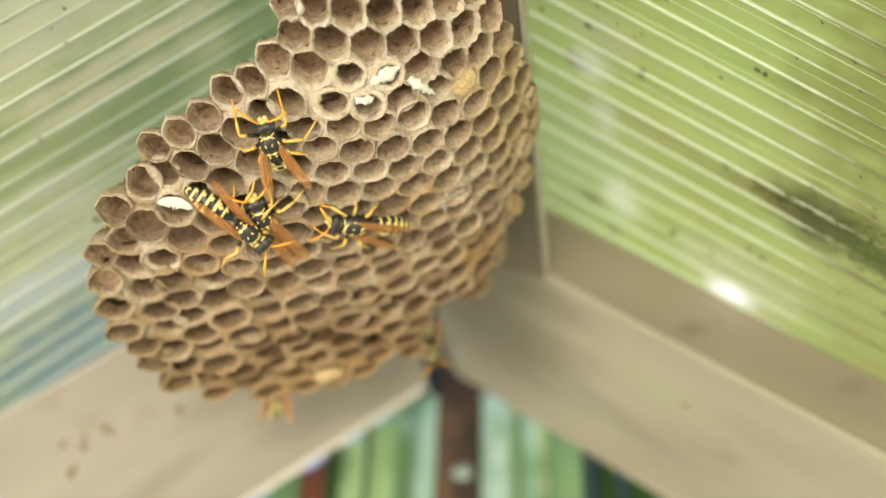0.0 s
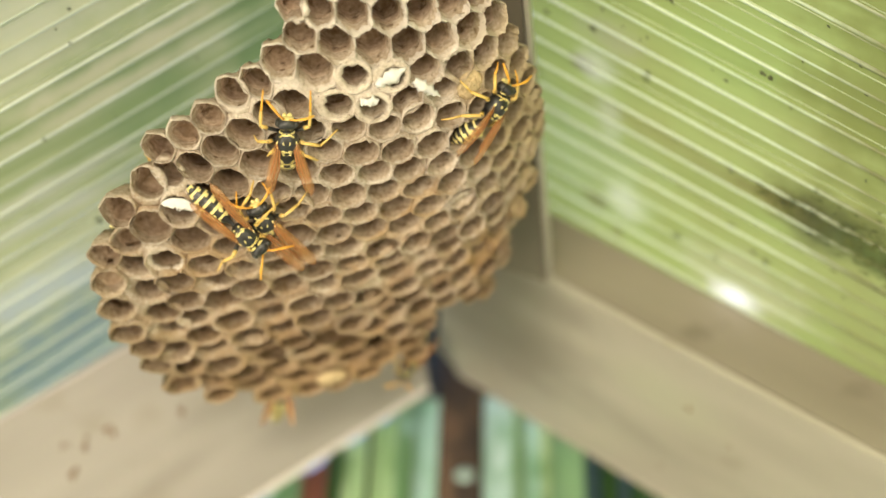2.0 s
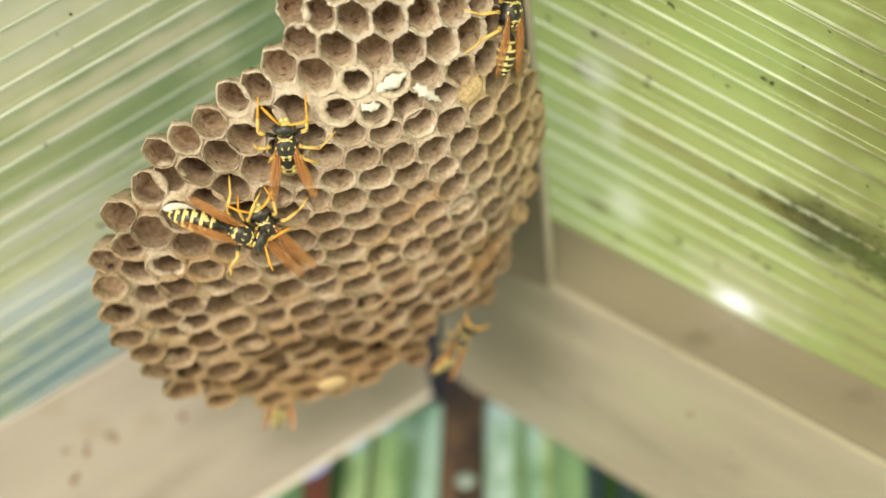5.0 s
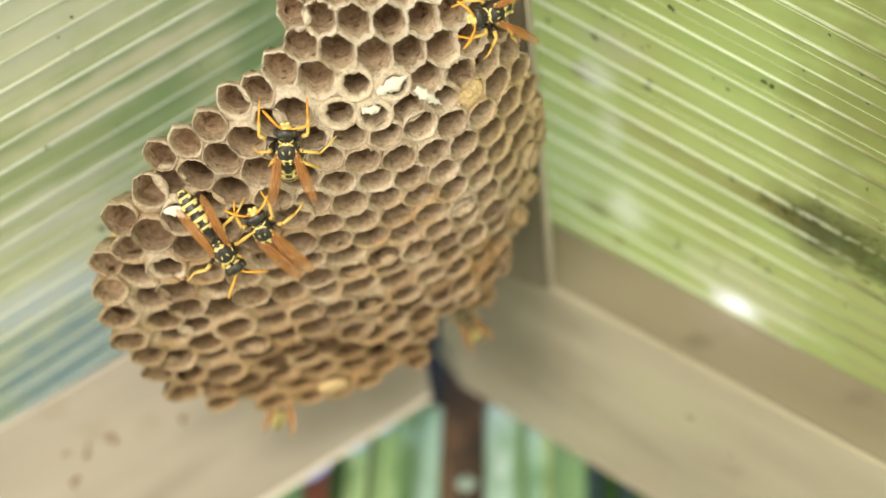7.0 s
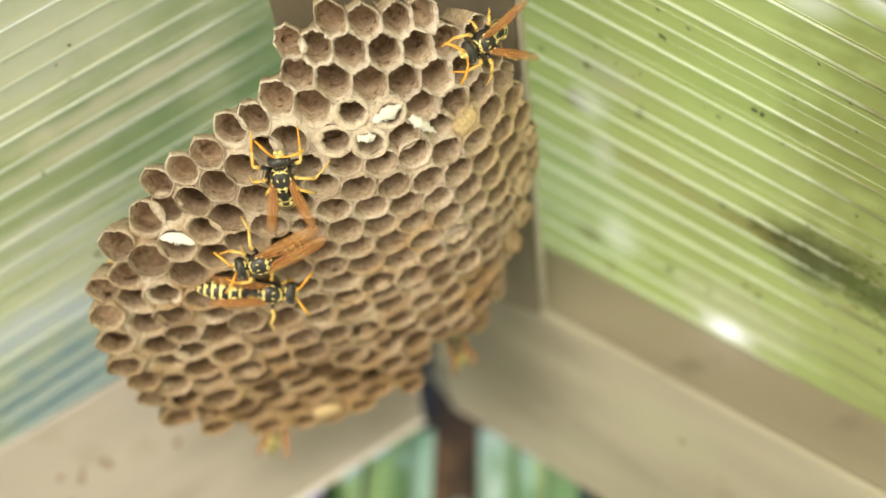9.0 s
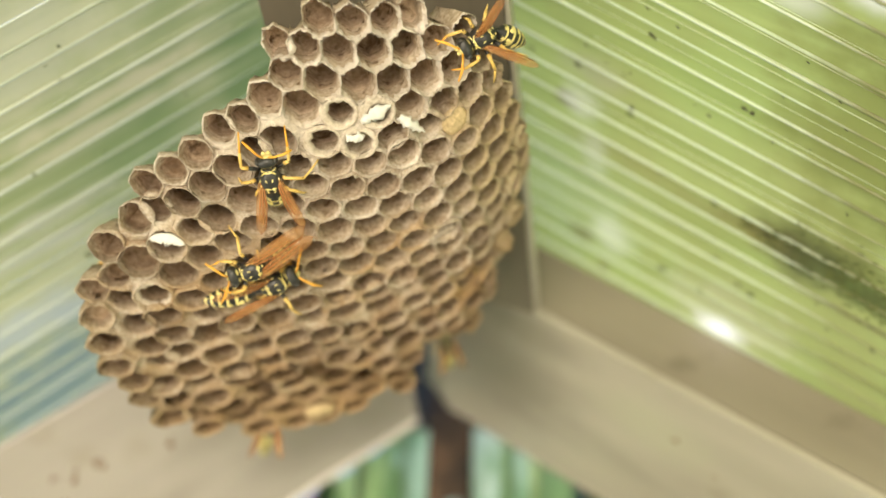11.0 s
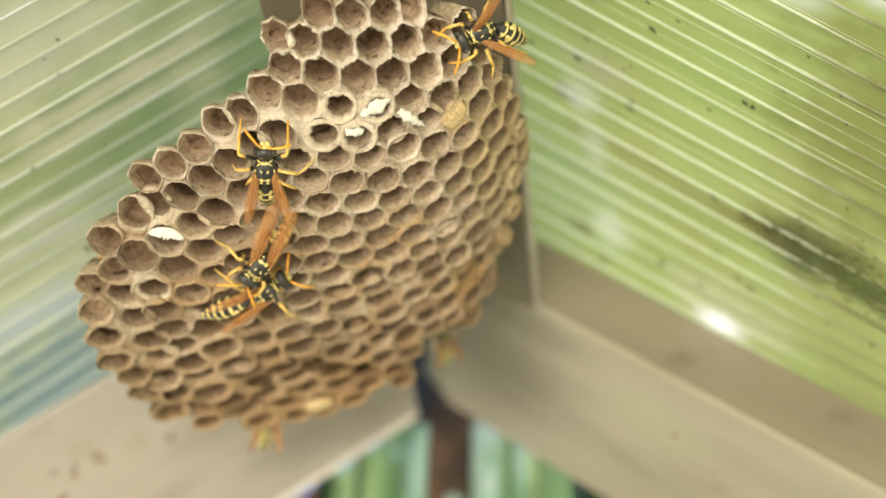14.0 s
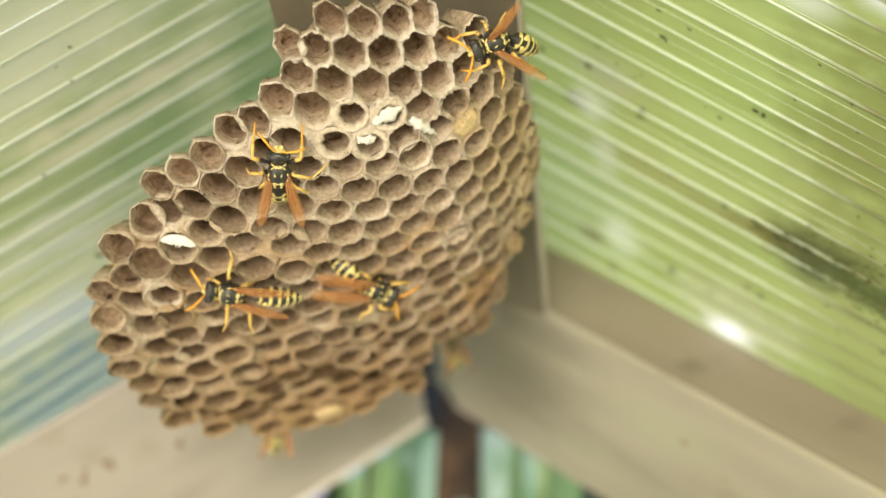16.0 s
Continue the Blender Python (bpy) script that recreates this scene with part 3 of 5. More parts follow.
def gable():
    ob = empty("wall_gable", (0, GABLE + 0.006, 0))
    tagged(ob, "fluted polycarbonate gable wall striped mint, lime and dark green", "wall", kind="structure")

    def top(x):
        return RZ + 0.034 - abs(x) * math.tan(SLOPE[1])
    for k, (x0, x1, mat) in enumerate(STRIPS):
        # each flute is a shallow bowed channel
        bm = bmesh.new()
        n = 6
        cols = []
        for i in range(n + 1):
            x = x0 + (x1 - x0) * i / n
            y = -0.0016 * math.sin(math.pi * i / n) * (1 if k % 2 else -1)
            cols.append([bm.verts.new((x, y, 1.2)), bm.verts.new((x, y, top(x))), bm.verts.new((x, y + 0.0008, 1.2)), bm.verts.new((x, y + 0.0008, top(x)))])
        for a, b in zip(cols, cols[1:]):
            bm.faces.new((a[0], b[0], b[1], a[1]))
            bm.faces.new((a[2], a[3], b[3], b[2]))
            bm.faces.new((a[1], b[1], b[3], a[3]))
            bm.faces.new((a[0], a[2], b[2], b[0]))
        bm.faces.new((cols[0][0], cols[0][1], cols[0][3], cols[0][2]))
        bm.faces.new((cols[-1][0], cols[-1][2], cols[-1][3], cols[-1][1]))
        part("flute", bm, mat, ob, smooth=False)
    # plain sheet on both sides and below
    for x0, x1, z0 in ((-0.9, STRIPS[0][0], 0.0), (STRIPS[-1][1], 0.9, 0.0)):
        bm = bmesh.new()
        bm.faces.new([bm.verts.new(p) for p in ((x0, 0, z0), (x1, 0, z0), (x1, 0, top(x1)), (x0, 0, top(x0)))])
        part("sheet", bm, FARPC, ob)
    bm = bmesh.new()
    x0, x1 = STRIPS[0][0], STRIPS[-1][1]
    bm.faces.new([bm.verts.new(p) for p in ((x0, 0, 0), (x1, 0, 0), (x1, 0, 1.2), (x0, 0, 1.2))])
    part("sheet", bm, FARPC, ob)
    return ob


gable()


def post():
    ob = empty("gable_post", (-0.0060, GABLE + 0.0005, 0))
    tagged(ob, "dark rusty upright post at the gable centre", "post", kind="structure")
    bm = bmesh.new()
    box(bm, (-0.0058, 0.0, 0.0), (0.0058, 0.005, RZ + 0.03), bevel=0.0008)
    part("bar", bm, RUST, ob)
    # added disc standing in for a pale spot of light on the post
    bm = bmesh.new()
    ball(bm, (0.0014, 0.0, 2.0907), (0.0027, 0.0007, 0.0025), 14, 8)
    part("washer", bm, PALE_DISC, ob, "pale round disc for a light spot", smooth=True)
    # added dark plate standing in for the shade in the gap between the rafters
    bm = bmesh.new()
    box(bm, (-0.0200, 0.0052, RZ + 0.019), (0.0075, 0.0058, RZ + 0.06), bevel=0.0002)
    part("bracket", bm, GAP_DARK, ob, "dark filler plate behind the rafter gap")


post()


def shell():
    """The unseen rest of the greenhouse, behind the camera, made up with a front opening."""
    eave = RZ - 0.9 * math.tan(SLOPE[1])
    for s in (1, -1):
        bm = bmesh.new()
        box(bm, (min(s * 0.92, s * 0.926), -2.25, 0), (max(s * 0.92, s * 0.926), 0.07, eave + 0.02))
        tagged(part("wall_side", bm, FARPC), "milky polycarbonate greenhouse side wall", "wall", kind="structure")
        bm = bmesh.new()
        box(bm, (min(s * 0.55, s * 0.92), -2.256, 0), (max(s * 0.55, s * 0.92), -2.25, eave + 0.02))
        tagged(part("wall_front", bm, FARPC), "unseen milky polycarbonate wall beside a made-up opening", "wall", kind="structure")
    # unseen floor, made pale to throw light up under the roof
    bm = bmesh.new()
    box(bm, (-0.92, -2.25, -0.02), (0.92, 0.07, 0.0))
    tagged(part("floor", bm, BOUNCE_FLOOR), "pale gritty paved floor", "floor", kind="structure")
    bm = bmesh.new()
    bmesh.ops.create_grid(bm, x_segments=1, y_segments=1, size=300)
    for v in bm.verts:
        v.co.z = -0.03
    tagged(part("ground", bm, GRASS), "green lawn around the greenhouse", "ground", kind="structure")


shell()


def hedge():
    """Dense dark foliage some metres beyond the gable."""
    ob = empty("hedge", (0.0, 4.2, 0))
    tagged(ob, "tall dense dark green hedge beyond the gable wall", "hedge")
    for i in range(7):
        bm = bmesh.new()
        x = -2.4 + i * 0.8
        tube(bm, [(x, 0, -0.04), (x * 1.03, 0.1, 1.8), (x * 1.06, 0.0, 3.4)], [0.07, 0.05, 0.02], 7)
        part("stem", bm, RUST, ob)
    rnd = random.Random(5)
    vs, fs, k = [], [], 0
    for i in range(22000):
        p = Vector((rnd.uniform(-3.2, 3.2), rnd.gauss(0, 0.35), rnd.uniform(0.3, 3.9)))
        p.z += 0.5 * noise.noise(p * 0.8)
        m = Euler((rnd.uniform(-1.1, 1.1), rnd.uniform(-1.1, 1.1), rnd.uniform(0, 6.3))).to_matrix()
        l, w = rnd.uniform(0.06, 0.13), rnd.uniform(0.02, 0.04)
        for a in ((-l, 0, 0), (0, -w, 0.008), (l, 0, 0), (0, w, 0.008)):
            vs.append(p + m @ Vector(a))
        fs.append((k, k + 1, k + 2, k + 3))
        k += 4
    me = bpy.data.meshes.new("crown")
    me.from_pydata(vs, [], fs)
    tagged(part_from("crown", me, LEAF_H, ob), kind="stuff")


hedge()

# ---- the nest ----
NU, NW, NS = -1.0, 4.5, 6.0
NEST = [  # the comb's face, cubic in the lattice's two directions
    (-0.026872, -0.075684, -0.038101),
    (-0.014312, 0.030010, -0.007501),
    (-0.003406, -0.000456, 0.003887),
    (0.001145, 0.000289, -0.000965),
    (0.038321, 0.016510, 0.002143),
    (0.003360, 0.001484, 0.008126),
    (-0.000638, -0.000909, -0.000215),
    (0.002265, -0.004187, 0.008900),
    (0.000136, 0.001782, -0.004943),
    (-0.004268, 0.000903, 0.000344),
]


def face_at(u, w):
    u, w = (u - NU) / NS, (w - NW) / NS
    p, k = Vector(), 0
    for i in range(4):
        for j in range(4 - i):
            p += Vector(NEST[k]) * (u ** i * w ** j)
            k += 1
    return p + Vector((0, 0, RZ))


def face_normal(u, w):
    e = 0.05
    n = (face_at(u + e, w) - face_at(u - e, w)).cross(face_at(u, w + e) - face_at(u, w - e)).normalized()
    return -n


ROWS = {  # lattice row: first and last cell
    -3: (2, 5), -2: (0, 6), -1: (0, 6), 0: (-1, 6), 1: (-2, 6), 2: (-3, 6), 3: (-4, 6), 4: (-5, 6), 5: (-6, 6), 6: (-6, 5), 7: (-7, 5), 8: (-8, 4), 9: (-8, 4), 10: (-9, 3), 11: (-9, 3), 12: (-9, 2), 13: (-9, 2), 14: (-9, -1), 15: (-9, -2), 16: (-9, -2), 17: (-8, -4), 18: (-7, -5)
}
CELLS = [(q, r) for r, (a, b) in ROWS.items() for q in range(a, b + 1)]
INNER = set(CELLS)


def jig(x, y, k):
    """A steady random number for a place in the lattice."""
    v = math.sin(round(x * 6) * 12.9898 + round(y * 6) * 78.233 + k * 37.719) * 43758.5453
    return v - math.floor(v) - 0.5


WARP = [  # smooth warp of the lattice, fitted to the cells in the camera's view
    (-0.020, -0.017),
    (-0.085, -0.192),
    (0.053, 0.267),
    (0.487, 0.804),
    (-0.339, -0.391),
    (0.095, 0.380),
    (-0.687, 0.084),
    (0.088, -0.133),
    (0.338, -0.420),
    (-0.498, -1.466),
    (0.192, -0.268),
    (0.492, 0.684),
    (0.047, 0.593),
    (0.108, 0.050),
    (0.222, 0.249),
]
NUDGE = {  # cells moved off the lattice to fit the camera's view
    (-7, 7): (0.01, -0.57), (-9, 16): (0.44, 0.42), (-1, 1): (-0.04, 0.43), (-3, 14): (0.04, -0.68), (-3, 6): (0.17, -0.30),
    (-6, 10): (0.18, -0.27), (-7, 15): (-0.22, 0.16), (-8, 15): (-0.15, 0.32), (-3, 2): (-0.07, -0.28), (-2, 11): (0.01, 0.51),
    (-6, 6): (-0.12, -0.29), (4, 0): (0.19, 0.27), (3, 1): (0.17, -0.20), (-1, 2): (-0.01, 0.30), (-4, 15): (0.22, -0.10),
    (2, 7): (-0.27, -0.44), (2, 2): (-0.08, -0.27), (5, -3): (-0.24, -0.04), (-8, 14): (-0.16, 0.09), (-1, 8): (0.21, 0.35),
    (-7, 9): (0.12, 0.28), (-2, 10): (-0.24, -0.13), (-4, 5): (-0.06, 0.24), (-8, 13): (0.05, -0.29), (0, -2): (0.45, 0.16),
    (0, 1): (0.120, 0.140),
    (1, 1): (0.080, 0.140),
}


def centre(q, r):
    """A cell's centre in the lattice, with its own small shift."""
    wild = 0.06 + 0.36 * min(1.0, max(0.0, (r - 7) / 6))
    a, b = NUDGE.get((q, r), (wild * jig(q, r, 1), wild * jig(q, r, 2)))
    u, w = (q + r / 2 - NU) / NS / 1.3, (r * 0.866 - NW) / NS / 2
    for (c, d), (i, j) in zip(WARP, ((i, j) for i in range(5) for j in range(5 - i))):
        a += c * u ** i * w ** j
        b += d * u ** i * w ** j
    return q + r / 2 + a, r * 0.866 + b


HEART = face_at(0.3, 5.0)  # middle of the comb
AXIS = face_normal(0.8, 3.0)
FRONT = Vector((0.04, -0.19, -0.18)).normalized()   # towards the camera
AROUND = ((1, 0), (0, 1), (-1, 1), (-1, 0), (0, -1), (1, -1))



def tube_axis(u, w):
    """The way a cell's tube points: they fan out less than the face bends, and lean towards the camera on the western
    flank and below, to fit its view.
    """
    lean = min(1.0, max(0.0, (-0.5 - u) / 3.0)) * min(1.0, max(0.0, (10.5 - w) / 3.0))
    lean = max(lean, 0.65 * min(1.0, max(0.0, (w - 5.0) / 5.0)))
    return (face_normal(u, w) * (0.6 - 0.35 * lean) + AXIS * (0.4 - 0.2 * lean) + FRONT * 0.55 * lean).normalized()


def seam_depth(u, w):
    """How deep the seams between the cells lie: hardly at the top, more where the mouths are round."""
    return 0.00030 * max(min(1.0, max(0.0, (w + 0.6) / 2.0)), min(1.0, max(0.0, (0.5 - u) / 4.0)))


def cell(q, r, nest):
    u0, w0 = centre(q, r)
    rim = sum((q + a, r + b) not in INNER for a, b in AROUND)
    c = face_at(u0, w0)
    nrm = tube_axis(u0, w0)
    low = min(1.0, max(0.0, (w0 - 1.5) / 5.0))   # lower cells stand freer of one another
    near = [centre(q + a, r + b) for a, b in AROUND]
    corners = [((u0 + near[k][0] + near[k - 1][0]) / 3, (w0 + near[k][1] + near[k - 1][1]) / 3) for k in range(6)]
    sub = 8
    ring = []
    for k in range(6):
        (a0, b0), (a1, b1) = corners[k], corners[(k + 1) % 6]
        for i in range(sub):
            f = i / sub
            ring.append((a0 + (a1 - a0) * f - u0, b0 + (b1 - b0) * f - w0))
    web = [abs(2 * i / sub - 1) ** 1.6 for k in range(6) for i in range(sub)]   # deepest where three cells meet
    mean = sum(math.hypot(*p) for p in ring) / len(ring)
    foot = min(1.0, max(0.0, (w0 - 6.5) / 3.0))  # the lowest cells are stunted and uneven
    size = 1.0 + (0.10 + 0.14 * low + 0.14 * foot) * jig(q, r, 3) - 0.05 * foot
    tall = (0.0006 + 0.0016 * low + 0.0022 * foot) * jig(q, r, 4)
    deep = (0.0085 if rim else 0.0108 + 0.005 * low) + 0.003 * jig(q, r, 5)
    if jig(q, r, 9) > 0.5 - 0.45 * foot:
        deep *= 0.55
    # where no neighbour stands the wall leans under the comb
    gaps = [Vector((near[k][0] - u0, near[k][1] - w0)).normalized() for k, (a, b) in enumerate(AROUND) if (q + a, r + b) not in INNER]
    inward = HEART - c
    inward = (inward - nrm * inward.dot(nrm)).normalized()
    left = min(1.0, max(0.0, (0.5 - u0) / 4.0))
    mid = min(1.0, max(0.0, (w0 + 0.6) / 2.0))
    stout = 0.035 * max(low, mid * 0.8, 0.8 * left) + 0.03 * jig(q, r, 8) * max(low, left)   # thick-lipped, round mouths
    rnd = 0.40 * max(low, mid, left)
    tip = (0.0006 + 0.0010 * low) * jig(q, r, 6) + 0.0006 * low
    body = max(low, mid, left)   # the upper cells share one thin crest, the others have lips of their own
    bm = bmesh.new()

    def loop(f, roundness, h, rag, own=1.0, dip=0.0):
        out = []
        rag = rag * calm if f < 0.98 else rag
        for (du, dw), corner in zip(ring, web):
            free = max([0.0] + [(Vector((du, dw)).normalized().dot(g) - 0.6) / 0.4 for g in gaps])
            turn = min(1.0, max(roundness, 0.85 * free))
            g = (1 - turn) + turn * mean / math.hypot(du, dw)
            f1 = f * (1 - 0.2 * free)
            p = face_at(u0 + du * f1 * g, w0 + dw * f1 * g)
            sunk = dip * (seam_depth(u0 + du, w0 + dw) * (0.15 + 1.5 * corner) - 0.0004 * (1 - body))
            drop = (p - c).dot(nrm)
            shrink = 1.0 if h > -0.001 else 1.0 + h * 7.0
            p = c + (p - c - nrm * drop) * shrink + nrm * (drop * (1 if h > -0.001 else 0.6))
            wave = 0.0005 * noise.noise(p * 260)
            ragged = rag * (1 + 0.15 * low) * (0.6 * noise.noise(p * 1100) + 0.6 * noise.noise(p * 2600 + Vector((7, 1, 3))) + 0.5 * noise.noise(p * 4300)) if rag else 0
            side = 0 if f > 0.99 else rag * 0.35 * noise.noise(p * 1500 + Vector((3, 9, 2)))
            p = p + (p - c).normalized() * side
            out.append(bm.verts.new(p + inward * max(0.0, -h - 0.0006) * 0.22 * free + nrm * (h - sunk + wave + (tall + tip * dw) * own + ragged)))
        return out
    taper = 0.9 if rim else 1.0
    inset = 0.008 * body
    calm = 1.0 - 0.58 * max(mid, left) - 0.1 * low   # only the upper cells are frayed
    loops = []
    if rim:
        loops += [loop(0.84, 0.30, -deep, 0, 0.2), loop(0.93, 0.15, -deep * 0.6, 0.0003, 0.5)]
        loops += [loop(1.0, 0.0, -0.0035, 0, 0), loop(1.0, 0.0, -0.0006, 0.0003, 0, 1.0)]
    fray = 0.0003 + 0.0007 * (1 - body)
    loops += [loop(1.005, 0.0, 0.0, fray, 0, 1.0), loop(0.985 - inset, 0.05 + rnd * 0.5, 0.0001, fray, 0.3, 0.7),
              loop(0.965 - inset - stout * 0.5, 0.18 + rnd, 0.0003 * body, 0.0010), loop(0.940 - inset - stout * 0.8, 0.36 + rnd, 0.00075 * body - 0.0004, 0.0015), loop((0.912 - stout) * size, 0.48 + rnd, 0.0005 * body - 0.0010, 0.0013),
              loop((0.885 - stout) * size, 0.45 + rnd, -0.0016, 0.0006), loop((0.855 - stout) * size, 0.32 + rnd, -0.0034, 0.0003), loop(0.845 * size - stout * 0.5, 0.25 + rnd, -0.0052, 0.0002),
              loop(0.84 * taper, 0.2, -deep * 0.7, 0.0002), loop(0.78 * taper * taper, 0.25, -deep * 0.84, 0), loop(0.5 * taper * taper, 0.6, -deep * 0.92, 0)]
    n = len(ring)
    for k, (a, b) in enumerate(zip(loops, loops[1:])):
        for i in range(n):
            bm.faces.new((a[i], a[(i + 1) % n], b[(i + 1) % n], b[i])).material_index = 1 if k > len(loops) - 6 else 2 if k > len(loops) - 8 or (rim and k < 3) else 0
    bm.faces.new(loops[-1]).material_index = 1
    if rim:
        bm.faces.new(loops[0][::-1])
    return part("cell", bm, [PAPER, LINING, WALL], nest, smooth=True)


def lid(q, r, nest, name, mat, label, height, cover, a0, radius=0.455, sunk=0.0):
    """A paper or silk cap over a cell, whole or torn: cover is the share of the mouth, from angle a0."""
    u0, w0 = centre(q, r)
    c, nrm = face_at(u0, w0), tube_axis(u0, w0)
    bm = bmesh.new()
    rows = []
    nr, na = 5, 22
    for i in range(nr + 1):
        f = radius * (1 - i / nr)
        row = []
        for k in range(na + 1):
            a = radians(a0) + math.tau * cover * (k / na - 0.5)
            g = f if cover >= 1 else max(f, 0.47 * (0.25 + 0.5 * abs(2 * k / na - 1) ** 2 + 0.35 * jig(k, q, 3)))
            p = face_at(u0 + g * math.cos(a), w0 + g * math.sin(a))
            row.append(bm.verts.new(p + nrm * (0.0004 + height * math.sqrt(max(0, 1 - (g / (radius + 0.025)) ** 2)) - sunk + 0.0003 * noise.noise(p * 900) - 0.0006)))
        rows.append(row)
    for a, b in zip(rows, rows[1:]):
        for k in range(na):
            bm.faces.new((a[k], a[k + 1], b[k + 1], b[k]))
    bmesh.ops.remove_doubles(bm, verts=bm.verts, dist=0.00002)
    ob = part(name, bm, mat, nest, label, smooth=True)
    ob.modifiers.new("thick", "SOLIDIFY").thickness = 0.0003


def collar(q, r, nest, du, dw, hole):
    """A film of pale paper that narrows a cell's mouth to a ragged hole about (du, dw)."""
    u0, w0 = centre(q, r)
    nrm = tube_axis(u0, w0)
    bm = bmesh.new()
    rows = []
    na = 36
    for f, sink in ((0.0, 0.0002), (0.35, -0.0002), (0.7, 0.0), (1.0, 0.0004), (1.0, 0.0012)):
        row = []
        for k in range(na):
            a = math.tau * k / na
            rag = hole * (1 + 0.16 * noise.noise(Vector((math.cos(a) * 2.2 + q, math.sin(a) * 2.2, r))) + 0.16 * jig(k, q + r, 7))
            x0, y0 = 0.55 * math.cos(a), 0.55 * math.sin(a)
            x1, y1 = du + rag * math.cos(a), dw + rag * math.sin(a)
            p = face_at(u0 + x0 + (x1 - x0) * f, w0 + y0 + (y1 - y0) * f)
            row.append(bm.verts.new(p + nrm * (0.0003 - sink + 0.0003 * noise.noise(p * 700))))
        rows.append(row)
    for a, b in zip(rows, rows[1:]):
        for k in range(na):
            bm.faces.new((a[k], a[(k + 1) % na], b[(k + 1) % na], b[k]))
    part("paper_film", bm, FILM, nest, "pale paper film with a ragged hole", smooth=True)


def silk(nest, u0, w0, u1, w1, width):
    """A torn flake of white cocoon silk between two places of the comb's face."""
    a, b = face_at(u0, w0), face_at(u1, w1)
    nrm = face_normal(u0, w0)
    side = (b - a).cross(nrm).normalized()
    bm = bmesh.new()
    prev = None
    for i in range(15):
        t = i / 14
        w = width * 0.5 * max(0.06, math.sin(math.pi * (0.12 + 0.86 * t)) ** 0.7) * (1 + 0.9 * noise.noise(a * 3000 + Vector((t * 7, 0, 0))))
        c = a.lerp(b, t) + nrm * (0.0009 + 0.0004 * math.sin(math.pi * t) + 0.0003 * noise.noise(a * 2000 + Vector((0, t * 5, 0))))
        row = [bm.verts.new(c + side * (k * w) - nrm * (0.0005 * k * k) + nrm * 0.0005 * noise.noise((c + side * k * w) * 2500) + side * 0.0004 * noise.noise((c + side * k * w) * 3500 + Vector((5, 5, 5)))) for k in (-1, -0.5, 0, 0.5, 1)]
        if prev:
            for k in range(4):
                bm.faces.new((prev[k], prev[k + 1], row[k + 1], row[k]))
        prev = row
    ob = part("silk_shred", bm, SILK, nest, "torn white silk", smooth=True)
    ob.modifiers.new("thick", "SOLIDIFY").thickness = 0.0003


def stunted_cell(nest, u, w, radius, hollow):
    """A small cup of paper that bulges out at the comb's flank."""
    ax = (tube_axis(u, w) + Vector((0.75, 0, 0))).normalized()
    side = ax.cross(Vector((0, 0, 1))).normalized()
    up = side.cross(ax)
    top = face_at(u, w) + Vector((0.0006, 0, 0))
    bm = bmesh.new()
    rings = []
    for f, h in ((0.7, -0.009), (0.95, -0.005), (1.04, -0.002), (1.0, -0.0003), (0.86, 0.0002), (0.72, -0.0006), (0.62, -0.0006 - 0.002 * hollow), (0.4, -0.0006 - 0.004 * hollow)):
        ring = []
        for k in range(20):
            a = math.tau * k / 20
            p = top + ax * h + (side * math.cos(a) * 1.15 + up * math.sin(a) * 0.85) * radius * f
            ring.append(bm.verts.new(p + (p - top).normalized() * 0.0011 * noise.noise(p * 420) + ax * 0.0007 * noise.noise(p * 1300)))
        rings.append(ring)
    for i, (a, b) in enumerate(zip(rings, rings[1:])):
        for k in range(20):
            bm.faces.new((a[k], a[(k + 1) % 20], b[(k + 1) % 20], b[k])).material_index = 1 if i > 4 else 0
    bm.faces.new(rings[-1]).material_index = 1
    bm.faces.new(rings[0][::-1])
    part("stunted_cell", bm, [PAPER, LINING], nest, "small lumpy paper cup at the flank", smooth=True)


def wasp_nest():
    nest = empty("wasp_nest", (0, 0, 0))
    tagged(nest, "grey-brown paper wasp nest hanging under the ridge, open hexagonal cells", "wasp nest")
    for q, r in CELLS:
        cell(q, r, nest)
    for bulge in ((7.56, 2.6, 0.0021, 0.3), (7.7, 4.34, 0.0027, 0.75), (8.05, 6.95, 0.0024, 0.5)):
        stunted_cell(nest, *bulge)
    lid(4, 1, nest, "cell_cap", CAP, "tan domed cap", 0.0008, 1.0, 0, 0.43, 0.0005)
    lid(-5, 17, nest, "cell_cap", CAP, "tan domed cap", 0.002, 1.0, 0)
    for q, r, du, dw, hole in ((1, 0, 0.06, 0.0, 0.35), (0, 1, 0.05, -0.02, 0.37), (1, 1, 0.03, 0.05, 0.36), (2, 0, 0.08, 0.08, 0.30), (-7, 9, 0.02, -0.03, 0.38)):
        collar(q, r, nest, du, dw, hole)
    for shred in (
        (1.620, 0.312, 2.476, -0.222, 0.0023),
        (2.699, 0.182, 3.494, 0.810, 0.0017),
        (1.250, 0.860, 1.760, 0.760, 0.0019),
    ):
        silk(nest, *shred)
    lid(-6, 7, nest, "silk_shred", SILK, "torn white silk", 0.0004, 0.38, -100, 0.50, -0.0004)
    # the stalk that holds the comb to the ridge beam
    base = face_at(0.5, 5) - face_normal(0.5, 5) * 0.012
    bm = bmesh.new()
    tube(bm, [base, (base + Vector((base.x * 0.6, base.y, RZ))) / 2, (base.x * 0.5, base.y, RZ + 0.0005)], [0.009, 0.005, 0.008], 12)
    part("stalk", bm, PAPER, nest, "dark paper stalk", smooth=True)
    return nest


wasp_nest()

